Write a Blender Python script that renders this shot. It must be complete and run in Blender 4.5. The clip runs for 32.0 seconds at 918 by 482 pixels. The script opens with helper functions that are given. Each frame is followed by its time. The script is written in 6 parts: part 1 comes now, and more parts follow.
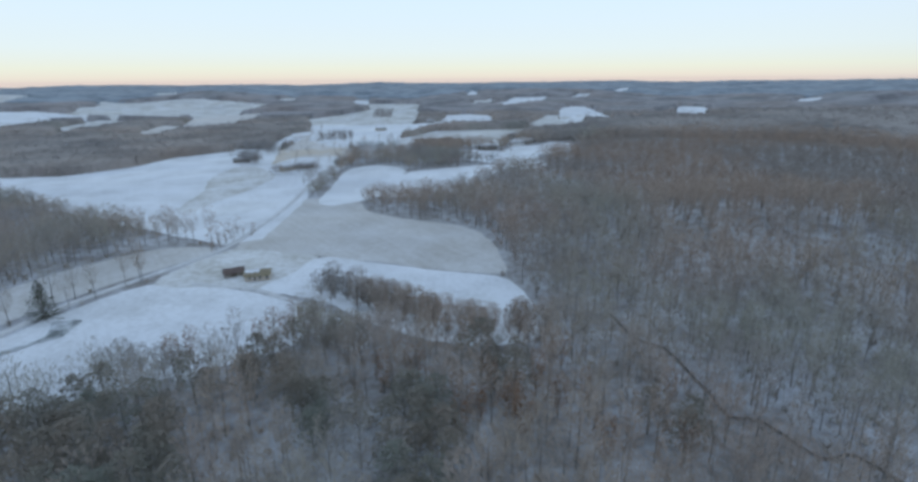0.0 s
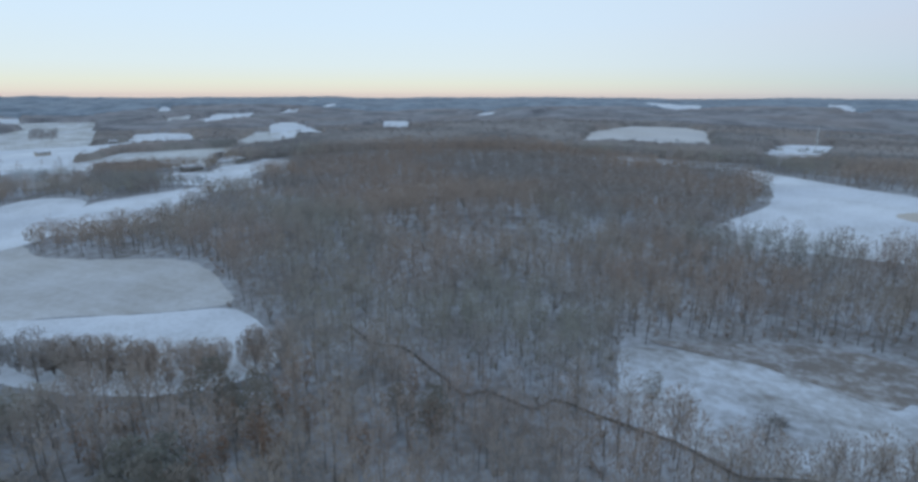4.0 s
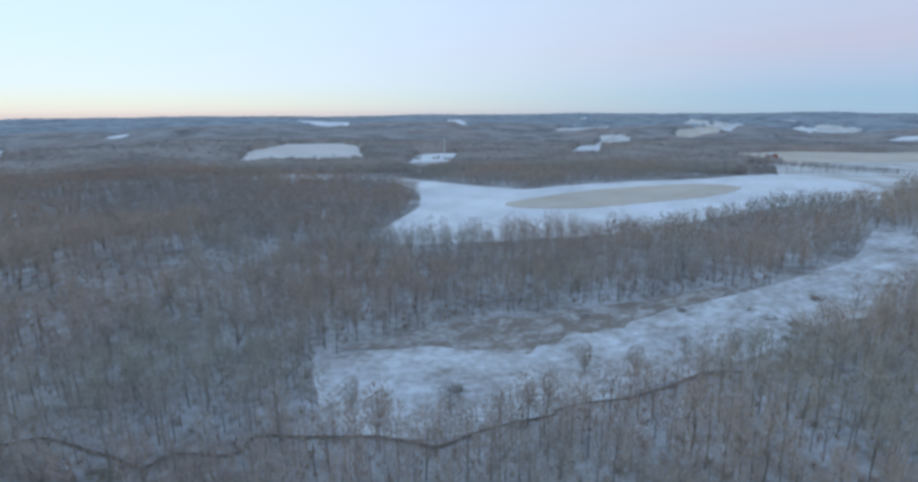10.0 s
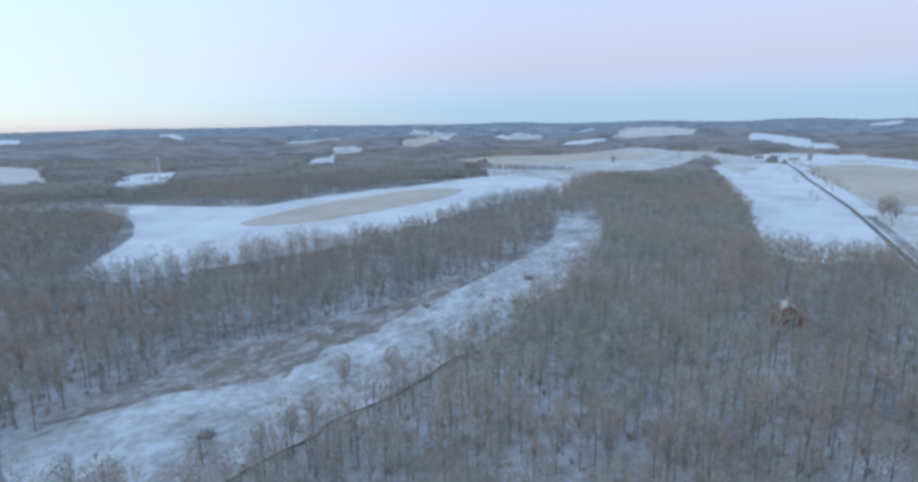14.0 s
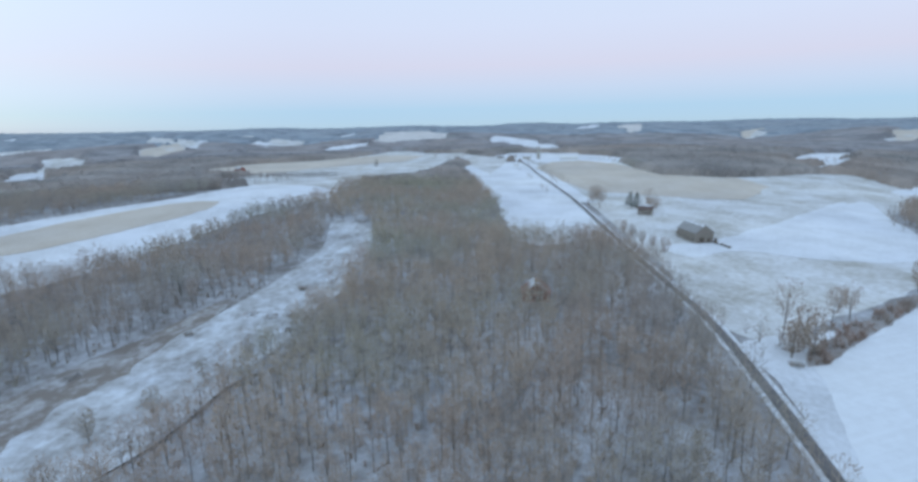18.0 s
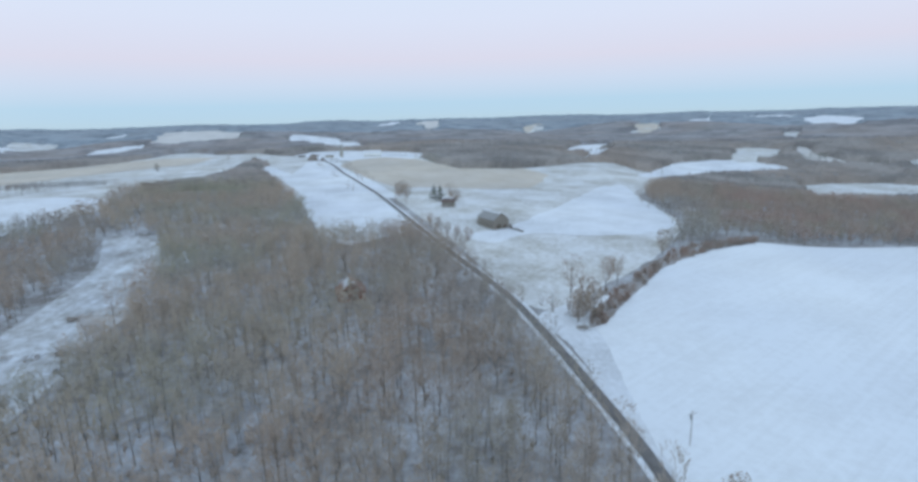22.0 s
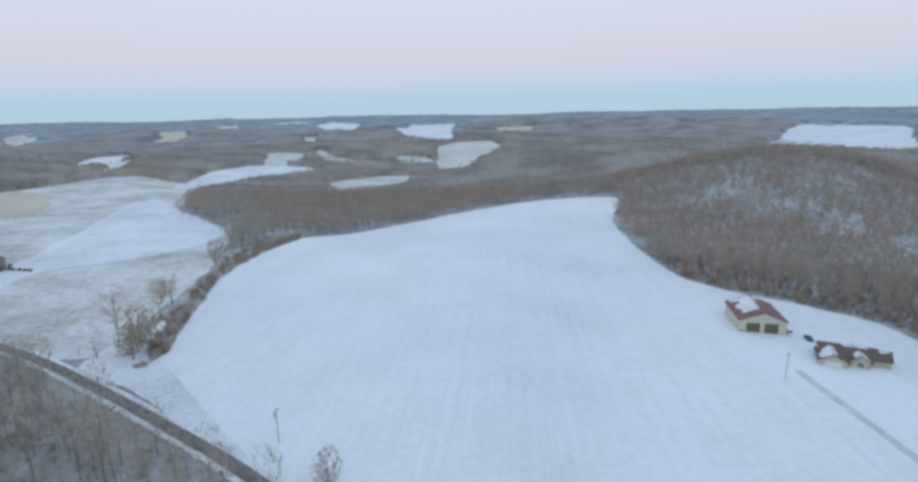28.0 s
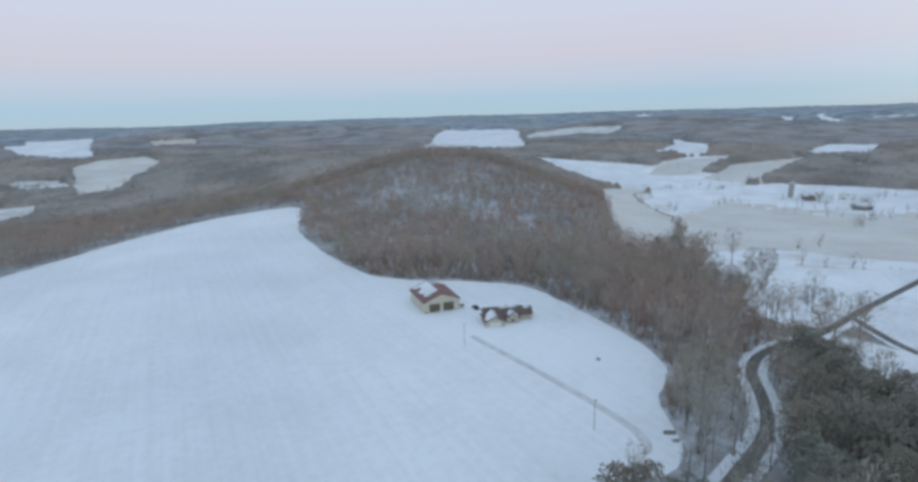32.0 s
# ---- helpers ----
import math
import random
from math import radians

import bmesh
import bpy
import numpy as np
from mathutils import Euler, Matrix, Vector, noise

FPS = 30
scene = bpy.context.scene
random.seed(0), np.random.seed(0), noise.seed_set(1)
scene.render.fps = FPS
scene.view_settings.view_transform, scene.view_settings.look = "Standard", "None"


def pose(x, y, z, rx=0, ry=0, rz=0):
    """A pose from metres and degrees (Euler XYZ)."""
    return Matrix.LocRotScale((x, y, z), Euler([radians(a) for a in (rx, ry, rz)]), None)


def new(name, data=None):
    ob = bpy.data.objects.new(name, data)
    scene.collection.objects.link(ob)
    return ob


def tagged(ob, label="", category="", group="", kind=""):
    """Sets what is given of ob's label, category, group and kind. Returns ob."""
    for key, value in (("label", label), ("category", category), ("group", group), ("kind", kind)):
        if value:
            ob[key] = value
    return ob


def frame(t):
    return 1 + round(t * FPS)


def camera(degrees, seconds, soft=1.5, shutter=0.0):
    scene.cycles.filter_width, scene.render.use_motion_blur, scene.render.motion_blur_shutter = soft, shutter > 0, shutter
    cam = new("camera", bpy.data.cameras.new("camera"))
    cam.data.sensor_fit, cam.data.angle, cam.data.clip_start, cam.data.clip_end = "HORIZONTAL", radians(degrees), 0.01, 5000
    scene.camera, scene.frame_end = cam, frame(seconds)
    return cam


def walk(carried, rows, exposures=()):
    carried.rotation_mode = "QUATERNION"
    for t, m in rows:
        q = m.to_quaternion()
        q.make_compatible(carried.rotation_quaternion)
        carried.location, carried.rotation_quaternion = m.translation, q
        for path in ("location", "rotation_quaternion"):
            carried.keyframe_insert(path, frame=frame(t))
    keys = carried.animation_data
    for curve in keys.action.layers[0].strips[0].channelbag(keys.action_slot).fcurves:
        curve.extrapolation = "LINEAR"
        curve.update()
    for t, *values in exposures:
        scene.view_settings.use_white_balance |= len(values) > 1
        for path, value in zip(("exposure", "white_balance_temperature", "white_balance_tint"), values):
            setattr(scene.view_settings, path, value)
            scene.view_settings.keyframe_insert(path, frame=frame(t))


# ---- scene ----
from mathutils.geometry import delaunay_2d_cdt

cam = camera(81.17, 32.0, soft=3.2)
EYE_Z = 80.0
PATH = [
    (0.0, 73.20, 0.46, -0.01),
    (0.5, 73.27, 0.22, -3.81),
    (1.0, 73.46, 0.10, -8.01),
    (1.5, 73.66, -0.02, -12.10),
    (2.0, 73.85, -0.12, -15.70),
    (2.5, 74.06, -0.20, -19.18),
    (4.5, 74.93, -0.17, -33.22),
    (5.0, 75.20, -0.26, -37.30),
    (5.5, 75.42, -0.20, -41.38),
    (6.0, 75.61, -0.08, -44.94),
    (6.5, 75.78, -0.02, -47.88),
    (7.0, 75.92, -0.03, -50.45),
    (7.5, 76.05, 0.04, -53.09),
    (8.0, 76.16, 0.14, -55.39),
    (8.5, 76.24, 0.20, -57.77),
    (9.0, 76.31, 0.29, -59.82),
    (9.5, 76.37, 0.39, -61.95),
    (10.0, 76.42, 0.43, -64.41),
    (10.5, 76.48, 0.43, -67.22),
    (11.0, 76.56, 0.49, -70.46),
    (11.5, 76.65, 0.59, -74.13),
    (12.0, 76.76, 0.70, -77.68),
    (12.5, 76.90, 0.74, -81.09),
    (13.0, 77.06, 0.73, -84.69),
    (13.5, 77.23, 0.83, -88.44),
    (14.0, 77.35, 0.91, -92.01),
    (14.5, 77.39, 0.78, -95.29),
    (16.5, 77.57, 0.99, -106.21),
    (17.0, 77.60, 1.18, -109.13),
    (17.5, 77.53, 1.14, -112.73),
    (18.0, 77.45, 1.12, -116.65),
    (18.5, 77.40, 1.16, -119.62),
    (19.0, 77.37, 1.20, -121.74),
    (19.5, 77.29, 1.23, -124.05),
    (20.0, 77.18, 1.30, -126.36),
    (20.5, 77.06, 1.39, -128.82),
    (21.0, 76.95, 1.42, -131.65),
    (21.5, 76.84, 1.44, -134.51),
    (22.0, 76.73, 1.46, -137.26),
    (22.5, 76.66, 1.41, -140.02),
    (23.0, 76.59, 1.34, -142.84),
    (23.5, 76.51, 1.33, -145.77),
    (24.0, 76.43, 1.32, -148.89),
    (24.5, 76.33, 1.35, -152.53),
    (25.0, 76.27, 1.35, -157.14),
    (25.5, 76.35, 1.18, -162.37),
    (27.5, 76.33, 0.68, -179.44),
    (28.0, 76.40, 1.10, -183.84),
    (28.5, 76.41, 1.18, -188.09),
    (29.0, 76.41, 1.23, -192.41),
    (29.5, 76.45, 1.32, -197.06),
    (30.0, 76.49, 1.37, -201.55),
    (30.5, 76.51, 1.48, -205.63),
    (31.0, 76.51, 1.66, -209.46),
    (31.5, 76.52, 1.78, -213.04),
    (32.0, 76.56, 1.69, -217.30),
]
walk(cam, [(t, pose(0, 0, EYE_Z, a, b, c)) for t, a, b, c in PATH],
     exposures=[(0, -0.16, 6100, 5), (6, -0.31, 5900, 5), (9, -0.16, 5820, 5), (13, 0.06, 5750, 5), (17, 0.17, 5980, 5), (22, 0.22, 6300, 5),
                (28, 0.1, 6450, 5), (32, 0.0, 6450, 5)])

# ---- light: clear winter dusk, the sun just under the northern horizon ----
GLOW_AZ = radians(-8)          # where the sun went down


def dusk_sky():
    w = bpy.data.worlds.new("dusk_sky")
    w.use_nodes = True
    nt = w.node_tree
    nt.nodes.clear()
    n = nt.nodes.new
    out, bg = n("ShaderNodeOutputWorld"), n("ShaderNodeBackground")
    tc, sep = n("ShaderNodeTexCoord"), n("ShaderNodeSeparateXYZ")
    nt.links.new(tc.outputs["Generated"], sep.inputs[0])

    def ramp(stops):
        r = n("ShaderNodeValToRGB")
        e = r.color_ramp.elements
        while len(e) < len(stops):
            e.new(0.5)
        for k, (p, c) in zip(e, stops):
            k.position, k.color = p, (*c, 1)
        return r

    def math_node(op, a, b=None):
        m = n("ShaderNodeMath")
        m.operation = op
        for i, v in enumerate((a, b)):
            if v is None:
                continue
            if isinstance(v, (int, float)):
                m.inputs[i].default_value = v
            else:
                nt.links.new(v, m.inputs[i])
        return m.outputs[0]

    # sine of the height above the horizon, stretched so that the low sky has room in the ramps
    up = math_node("POWER", math_node("MAXIMUM", sep.outputs["Z"], 0.0), 0.5)
    warm = ramp(WARM_SKY)
    cool = ramp(COOL_SKY)
    nt.links.new(up, warm.inputs[0])
    nt.links.new(up, cool.inputs[0])
    # how much the direction faces the afterglow
    flat = math_node("SQRT", math_node("ADD", math_node("MULTIPLY", sep.outputs["X"], sep.outputs["X"]),
                                       math_node("ADD", math_node("MULTIPLY", sep.outputs["Y"], sep.outputs["Y"]), 1e-6)))
    face = math_node("DIVIDE", math_node("ADD", math_node("MULTIPLY", sep.outputs["X"], math.sin(GLOW_AZ)),
                                         math_node("MULTIPLY", sep.outputs["Y"], math.cos(GLOW_AZ))), flat)
    near = n("ShaderNodeMapRange")
    near.interpolation_type = "SMOOTHSTEP"
    near.inputs["From Min"].default_value, near.inputs["From Max"].default_value = -0.4, 0.9
    nt.links.new(face, near.inputs["Value"])
    mix = n("ShaderNodeMix")
    mix.data_type = "RGBA"
    nt.links.new(near.outputs[0], mix.inputs[0])
    nt.links.new(cool.outputs[0], mix.inputs[6])
    nt.links.new(warm.outputs[0], mix.inputs[7])
    nt.links.new(mix.outputs[2], bg.inputs["Color"])
    bg.inputs["Strength"].default_value = SKY_STRENGTH
    nt.links.new(bg.outputs[0], out.inputs[0])
    scene.world = w


SKY_STRENGTH = 1.0
#            sqrt(sin height), colour
WARM_SKY = [(0.0, (0.90, 0.73, 0.65)), (0.08, (1.0, 0.875, 0.725)), (0.14, (1.0, 0.97, 0.80)), (0.22, (0.94, 1.0, 0.985)),
            (0.34, (0.865, 0.985, 1.10)), (0.6, (0.76, 0.91, 1.10)), (1.0, (0.51, 0.65, 0.865))]
COOL_SKY = [(0.0, (0.44, 0.565, 0.675)), (0.15, (0.43, 0.575, 0.715)), (0.24, (0.545, 0.605, 0.74)), (0.31, (0.63, 0.605, 0.72)),
            (0.40, (0.63, 0.655, 0.79)), (0.52, (0.605, 0.685, 0.825)), (0.7, (0.535, 0.655, 0.84)), (1.0, (0.51, 0.65, 0.865))]
dusk_sky()

# ---- materials ----


def nodes_of(name):
    m = bpy.data.materials.new(name)
    m.use_nodes = True
    nt = m.node_tree
    return m, nt, nt.nodes["Principled BSDF"]


def noise_node(nt, scale, detail=4, rough=0.55, vec=None):
    k = nt.nodes.new("ShaderNodeTexNoise")
    k.inputs["Scale"].default_value, k.inputs["Detail"].default_value, k.inputs["Roughness"].default_value = scale, detail, rough
    if vec is not None:
        nt.links.new(vec, k.inputs["Vector"])
    return k


def ramp_node(nt, src, stops):
    r = nt.nodes.new("ShaderNodeValToRGB")
    e = r.color_ramp.elements
    while len(e) < len(stops):
        e.new(0.5)
    for k, (p, c) in zip(e, stops):
        k.position, k.color = p, (*c, 1)
    nt.links.new(src, r.inputs[0])
    return r


def mix_node(nt, fac, a, b, mode="MIX"):
    k = nt.nodes.new("ShaderNodeMix")
    k.data_type, k.blend_type = "RGBA", mode
    for i, v in ((0, fac), (6, a), (7, b)):
        if isinstance(v, (int, float)):
            k.inputs[i].default_value = v
        elif isinstance(v, tuple):
            k.inputs[i].default_value = (*v, 1)
        else:
            nt.links.new(v, k.inputs[i])
    return k.outputs[2]


def position(nt):
    return nt.nodes.new("ShaderNodeNewGeometry").outputs["Position"]


def bump(nt, bsdf, src, strength, distance):
    b = nt.nodes.new("ShaderNodeBump")
    b.inputs["Strength"].default_value, b.inputs["Distance"].default_value = strength, distance
    nt.links.new(src, b.inputs["Height"])
    nt.links.new(b.outputs[0], bsdf.inputs["Normal"])


def ground_mat(name, low, high, scale=0.05, fine=0.6, edge=(0.42, 0.6), rough=0.9, rows=None, relief=0.15):
    """Two covers mixed by patchy noise at two sizes; rows: (angle, spacing, strength, length) of drilled lines or streaks."""
    m, nt, b = nodes_of(name)
    pos = position(nt)
    big, small = noise_node(nt, scale, 6, 0.6, pos), noise_node(nt, fine, 5, 0.65, pos)
    both = mix_node(nt, 0.45, big.outputs[0], small.outputs[0])
    src = both
    if rows:
        angle, spacing, strength, stretch = rows
        mp = nt.nodes.new("ShaderNodeMapping")
        mp.vector_type = "TEXTURE"
        mp.inputs["Rotation"].default_value = (0, 0, radians(angle))
        mp.inputs["Scale"].default_value = (spacing, spacing * stretch, 100)
        nt.links.new(pos, mp.inputs["Vector"])
        line = noise_node(nt, 1.0, 2, 0.6, mp.outputs[0])
        src = mix_node(nt, strength, both, line.outputs[0])
    r = ramp_node(nt, src, [(edge[0], low), (edge[1], high)])
    tone = noise_node(nt, scale * 0.35, 3, 0.5, pos)
    t = ramp_node(nt, tone.outputs[0], [(0.3, (0.86, 0.87, 0.9)), (0.7, (1, 1, 1))])
    nt.links.new(mix_node(nt, 1.0, r.outputs[0], t.outputs[0], "MULTIPLY"), b.inputs["Base Color"])
    b.inputs["Roughness"].default_value = rough
    b.inputs["Specular IOR Level"].default_value = 0.2
    bump(nt, b, small.outputs[0], 0.5, relief)
    return m


def plain_mat(name, colour, rough=0.7, metal=0.0, grain=4.0, amount=0.25):
    m, nt, b = nodes_of(name)
    g = noise_node(nt, grain, 5, 0.6, position(nt))
    lo = tuple(c * (1 - amount) for c in colour)
    r = ramp_node(nt, g.outputs[0], [(0.3, lo), (0.7, colour)])
    nt.links.new(r.outputs[0], b.inputs["Base Color"])
    b.inputs["Roughness"].default_value, b.inputs["Metallic"].default_value = rough, metal
    return m


COVER = {
    "snow": ground_mat("snow_field", (0.60, 0.60, 0.60), (0.82, 0.83, 0.85), 0.03, 0.5, (0.34, 0.56)),
    "snowrows": ground_mat("drilled_snow_field", (0.72, 0.72, 0.72), (0.84, 0.85, 0.86), 0.02, 0.35, (0.34, 0.56), rows=(-9, 2.0, 0.22, 60)),
    "thin": ground_mat("thin_snow_on_grass", (0.42, 0.39, 0.33), (0.76, 0.76, 0.76), 0.03, 0.3, (0.36, 0.6)),
    "stubble": ground_mat("snowy_stubble", (0.50, 0.47, 0.43), (0.70, 0.69, 0.68), 0.035, 0.4, (0.38, 0.66), rows=(35, 2.5, 0.2, 25)),
    "tan": ground_mat("dry_stubble", (0.55, 0.475, 0.385), (0.69, 0.635, 0.565), 0.03, 0.5, (0.4, 0.7), rows=(60, 3, 0.22, 25)),
    "fallow": ground_mat("snow_dusted_fallow", (0.55, 0.505, 0.455), (0.76, 0.735, 0.71), 0.02, 0.3, (0.36, 0.66), rows=(20, 3, 0.2, 30)),
    "meadow": ground_mat("snowy_meadow", (0.32, 0.295, 0.27), (0.71, 0.73, 0.76), 0.06, 0.3, (0.38, 0.60), rows=(47, 4.5, 0.2, 3)),
    "brown": ground_mat("dead_grass", (0.20, 0.16, 0.13), (0.40, 0.36, 0.33), 0.06, 0.4, (0.4, 0.68)),
    "sedge": ground_mat("dead_sedge", (0.27, 0.232, 0.20), (0.66, 0.66, 0.67), 0.09, 0.4, (0.46, 0.68), rows=(47, 4.5, 0.25, 3)),
    "withered": ground_mat("withered_grass", (0.30, 0.26, 0.232), (0.56, 0.545, 0.54), 0.05, 0.35, (0.4, 0.68)),
    "ice": ground_mat("dark_pond_ice", (0.17, 0.185, 0.185), (0.66, 0.68, 0.70), 0.15, 0.4, (0.42, 0.58), rough=0.5),
    "floor": ground_mat("woodland_floor", (0.27, 0.245, 0.225), (0.60, 0.61, 0.64), 0.035, 0.25, (0.42, 0.65)),
}
M_ROAD = ground_mat("worn_asphalt", (0.13, 0.12, 0.112), (0.24, 0.222, 0.21), 0.2, 1.5, (0.35, 0.65), rough=0.7, relief=0.02)
M_LANE = ground_mat("dirt_lane", (0.12, 0.108, 0.10), (0.22, 0.20, 0.185), 0.15, 1.2, (0.35, 0.65), relief=0.04)
M_TRACK = ground_mat("gravel_track", (0.52, 0.51, 0.50), (0.74, 0.74, 0.74), 0.2, 1.2, (0.35, 0.65), relief=0.05)
M_WATER = ground_mat("creek_water", (0.05, 0.05, 0.05), (0.10, 0.095, 0.09), 0.3, 2.0, (0.35, 0.65), rough=0.25, relief=0.02)


def grove_mat(name, dark, light, warm, size=0.022, moss=None):
    """Bark or twigs: a tone for each piece, with warmer and mossier trees in stands."""
    m, nt, b = nodes_of(name)
    col = ramp_node(nt, nt.nodes.new("ShaderNodeNewGeometry").outputs["Random Per Island"], [(0.0, dark), (1.0, light)]).outputs[0]
    for colour, scale, seed in ((moss, size * 2.2, 40), (warm, size, 0)):
        if colour is None:
            continue
        mp = nt.nodes.new("ShaderNodeMapping")
        mp.inputs["Location"].default_value = (seed, seed, 0)
        mp.inputs["Scale"].default_value = (1, 1, 0.25)
        nt.links.new(position(nt), mp.inputs["Vector"])
        stand = noise_node(nt, scale, 2, 0.5, mp.outputs[0])
        k = ramp_node(nt, stand.outputs[0], [(0.38, (0, 0, 0)), (0.58, (0.9, 0.9, 0.9))])
        col = mix_node(nt, k.outputs[0], col, colour)
    nt.links.new(col, b.inputs["Base Color"])
    # fine twigs scatter light as a soft upward-facing mass
    soft = nt.nodes.new("ShaderNodeVectorMath")
    soft.operation = "MULTIPLY_ADD"
    nt.links.new(nt.nodes.new("ShaderNodeNewGeometry").outputs["Normal"], soft.inputs[0])
    soft.inputs[1].default_value, soft.inputs[2].default_value = (0.55, 0.55, 0.55), (0, 0, 0.6)
    unit = nt.nodes.new("ShaderNodeVectorMath")
    unit.operation = "NORMALIZE"
    nt.links.new(soft.outputs[0], unit.inputs[0])
    nt.links.new(unit.outputs[0], b.inputs["Normal"])
    b.inputs["Roughness"].default_value = 0.9
    b.inputs["Specular IOR Level"].default_value = 0.1
    return m


def canopy_mat(name, dark, light, warm, green):
    """Crowns of far woods: light and dark crowns side by side, in stands of warmer twigs and a few of evergreens."""
    m, nt, b = nodes_of(name)
    pos = position(nt)
    crown, clump = noise_node(nt, 0.16, 3, 0.6, pos), noise_node(nt, 0.012, 5, 0.6, pos)
    both = mix_node(nt, 0.82, crown.outputs[0], clump.outputs[0])
    col = ramp_node(nt, both, [(0.42, dark), (0.57, light)]).outputs[0]
    for colour, scale, lo, hi in ((warm, 0.0045, 0.46, 0.62), (green, 0.007, 0.60, 0.68)):
        mp = nt.nodes.new("ShaderNodeMapping")
        mp.inputs["Location"].default_value = (scale * 9e4, 0, 0)
        nt.links.new(pos, mp.inputs["Vector"])
        stand = noise_node(nt, scale, 3, 0.55, mp.outputs[0])
        k = ramp_node(nt, stand.outputs[0], [(lo, (0, 0, 0)), (hi, (0.75, 0.75, 0.75))])
        col = mix_node(nt, k.outputs[0], col, mix_node(nt, 0.55, colour, col))
    nt.links.new(col, b.inputs["Base Color"])
    b.inputs["Roughness"].default_value = 0.95
    b.inputs["Specular IOR Level"].default_value = 0.05
    bump(nt, b, crown.outputs[0], 0.25, 0.8)
    return m


M_BARK = grove_mat("bark", (0.20, 0.192, 0.185), (0.38, 0.37, 0.36), (0.28, 0.25, 0.22))
M_TWIG = grove_mat("twigs", (0.318, 0.298, 0.284), (0.45, 0.415, 0.388), (0.465, 0.366, 0.298), 0.011, (0.41, 0.39, 0.325))
# M_TWIG greyed for distant trees, a little haze put into the colour
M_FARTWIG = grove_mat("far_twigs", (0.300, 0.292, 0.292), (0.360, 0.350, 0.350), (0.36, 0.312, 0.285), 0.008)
# crowns turn greyer, then bluish, with distance: haze put into the base colour
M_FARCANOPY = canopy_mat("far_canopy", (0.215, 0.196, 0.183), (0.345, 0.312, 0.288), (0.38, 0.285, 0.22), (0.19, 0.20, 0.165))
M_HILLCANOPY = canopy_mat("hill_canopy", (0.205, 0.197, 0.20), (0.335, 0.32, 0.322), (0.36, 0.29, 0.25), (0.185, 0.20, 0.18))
M_HAZECANOPY = canopy_mat("hazy_horizon_canopy", (0.205, 0.235, 0.265), (0.335, 0.37, 0.405), (0.325, 0.32, 0.325), (0.205, 0.24, 0.25))
M_OAK = grove_mat("dry_oak_leaves", (0.274, 0.186, 0.128), (0.391, 0.274, 0.196), (0.352, 0.225, 0.156))
M_PINE = grove_mat("pine_needles", (0.21, 0.221, 0.188), (0.295, 0.298, 0.25), (0.30, 0.25, 0.205), 0.05)
M_SPRUCE = grove_mat("spruce_needles", (0.10, 0.113, 0.09), (0.15, 0.165, 0.13), (0.14, 0.135, 0.105), 0.05)
M_BRUSH = grove_mat("brown_brush", (0.319, 0.265, 0.229), (0.446, 0.388, 0.340), (0.415, 0.302, 0.250), 0.06)
M_OLIVETWIG = grove_mat("olive_twigs", (0.365, 0.338, 0.29), (0.49, 0.455, 0.385), (0.50, 0.40, 0.32), 0.012, (0.41, 0.385, 0.29))
M_RUSTTWIG = grove_mat("rusty_twigs", (0.30, 0.268, 0.245), (0.41, 0.365, 0.325), (0.44, 0.335, 0.262), 0.009)
M_OAKTWIG = grove_mat("oak_twigs", (0.365, 0.300, 0.272), (0.44, 0.365, 0.33), (0.455, 0.332, 0.278), 0.02, (0.405, 0.36, 0.275))

# ---- the lie of the land ----
#       x,    y,  height, radius along x, radius along y
BUMPS = [
    (170, 65, -8, 145, 120),       # creek valley
    (290, -15, -5, 175, 75),
    (580, 40, 15, 255, 285),       # upland field in the east
    (455, 690, 27, 430, 300),      # wooded hill in the north-east
    (555, -690, 15, 360, 360),     # farm ridge in the south-east
    (-366, -500, 58, 150, 150),    # wooded knob in the south-west
    (-705, -360, -39, 465, 360),   # western valley
    (-280, -705, -11, 555, 285),
    (65, -840, -19, 335, 280),
    (150, 268, 10, 120, 48),       # shoulder of the north-eastern hill
    (-245, -800, 38, 190, 170),    # wooded hill beyond the crop field
    (-420, 555, -7, 335, 335),
]


def height(x, y):
    x, y = np.asarray(x, float), np.asarray(y, float)
    r = np.hypot(x, y)
    z = np.zeros_like(r)
    for cx, cy, a, sx, sy in BUMPS:
        z = z + a * np.exp(-((x - cx) / sx) ** 2 - ((y - cy) / sy) ** 2)
    w = np.clip((r - 550) / 1500, 0, 1) * (1 - 0.65 * np.clip((r - 2200) / 1800, 0, 1))
    z = z + w * (12 * np.sin(x / 320 + 1.1) * np.sin(y / 280 + 0.4) + 8 * np.sin((x + y) / 230 + 2) + 7 * np.sin((x - 0.6 * y) / 480))
    z = z + 0.7 * np.sin(x / 49 + 0.5) * np.sin(y / 57) + 40 * np.clip(r / 4700, 0, 1.05) ** 2
    # rolling ridges of the far country
    w = np.clip((r - 1100) / 800, 0, 1) * (1 + r / 4000) * (1 - 0.8 * np.clip((r - 2100) / 1500, 0, 1))
    u, v = (0.8 * x + 0.6 * y) / 200 + 0.8 * np.sin(y / 410), (0.8 * y - 0.6 * x) / 250 + 0.7 * np.sin(x / 530)
    z = z + w * (13 * np.sin(u) * np.sin(v) + 5 * np.sin(2.3 * u + 1) * np.sin(1.9 * v + 2))
    return z


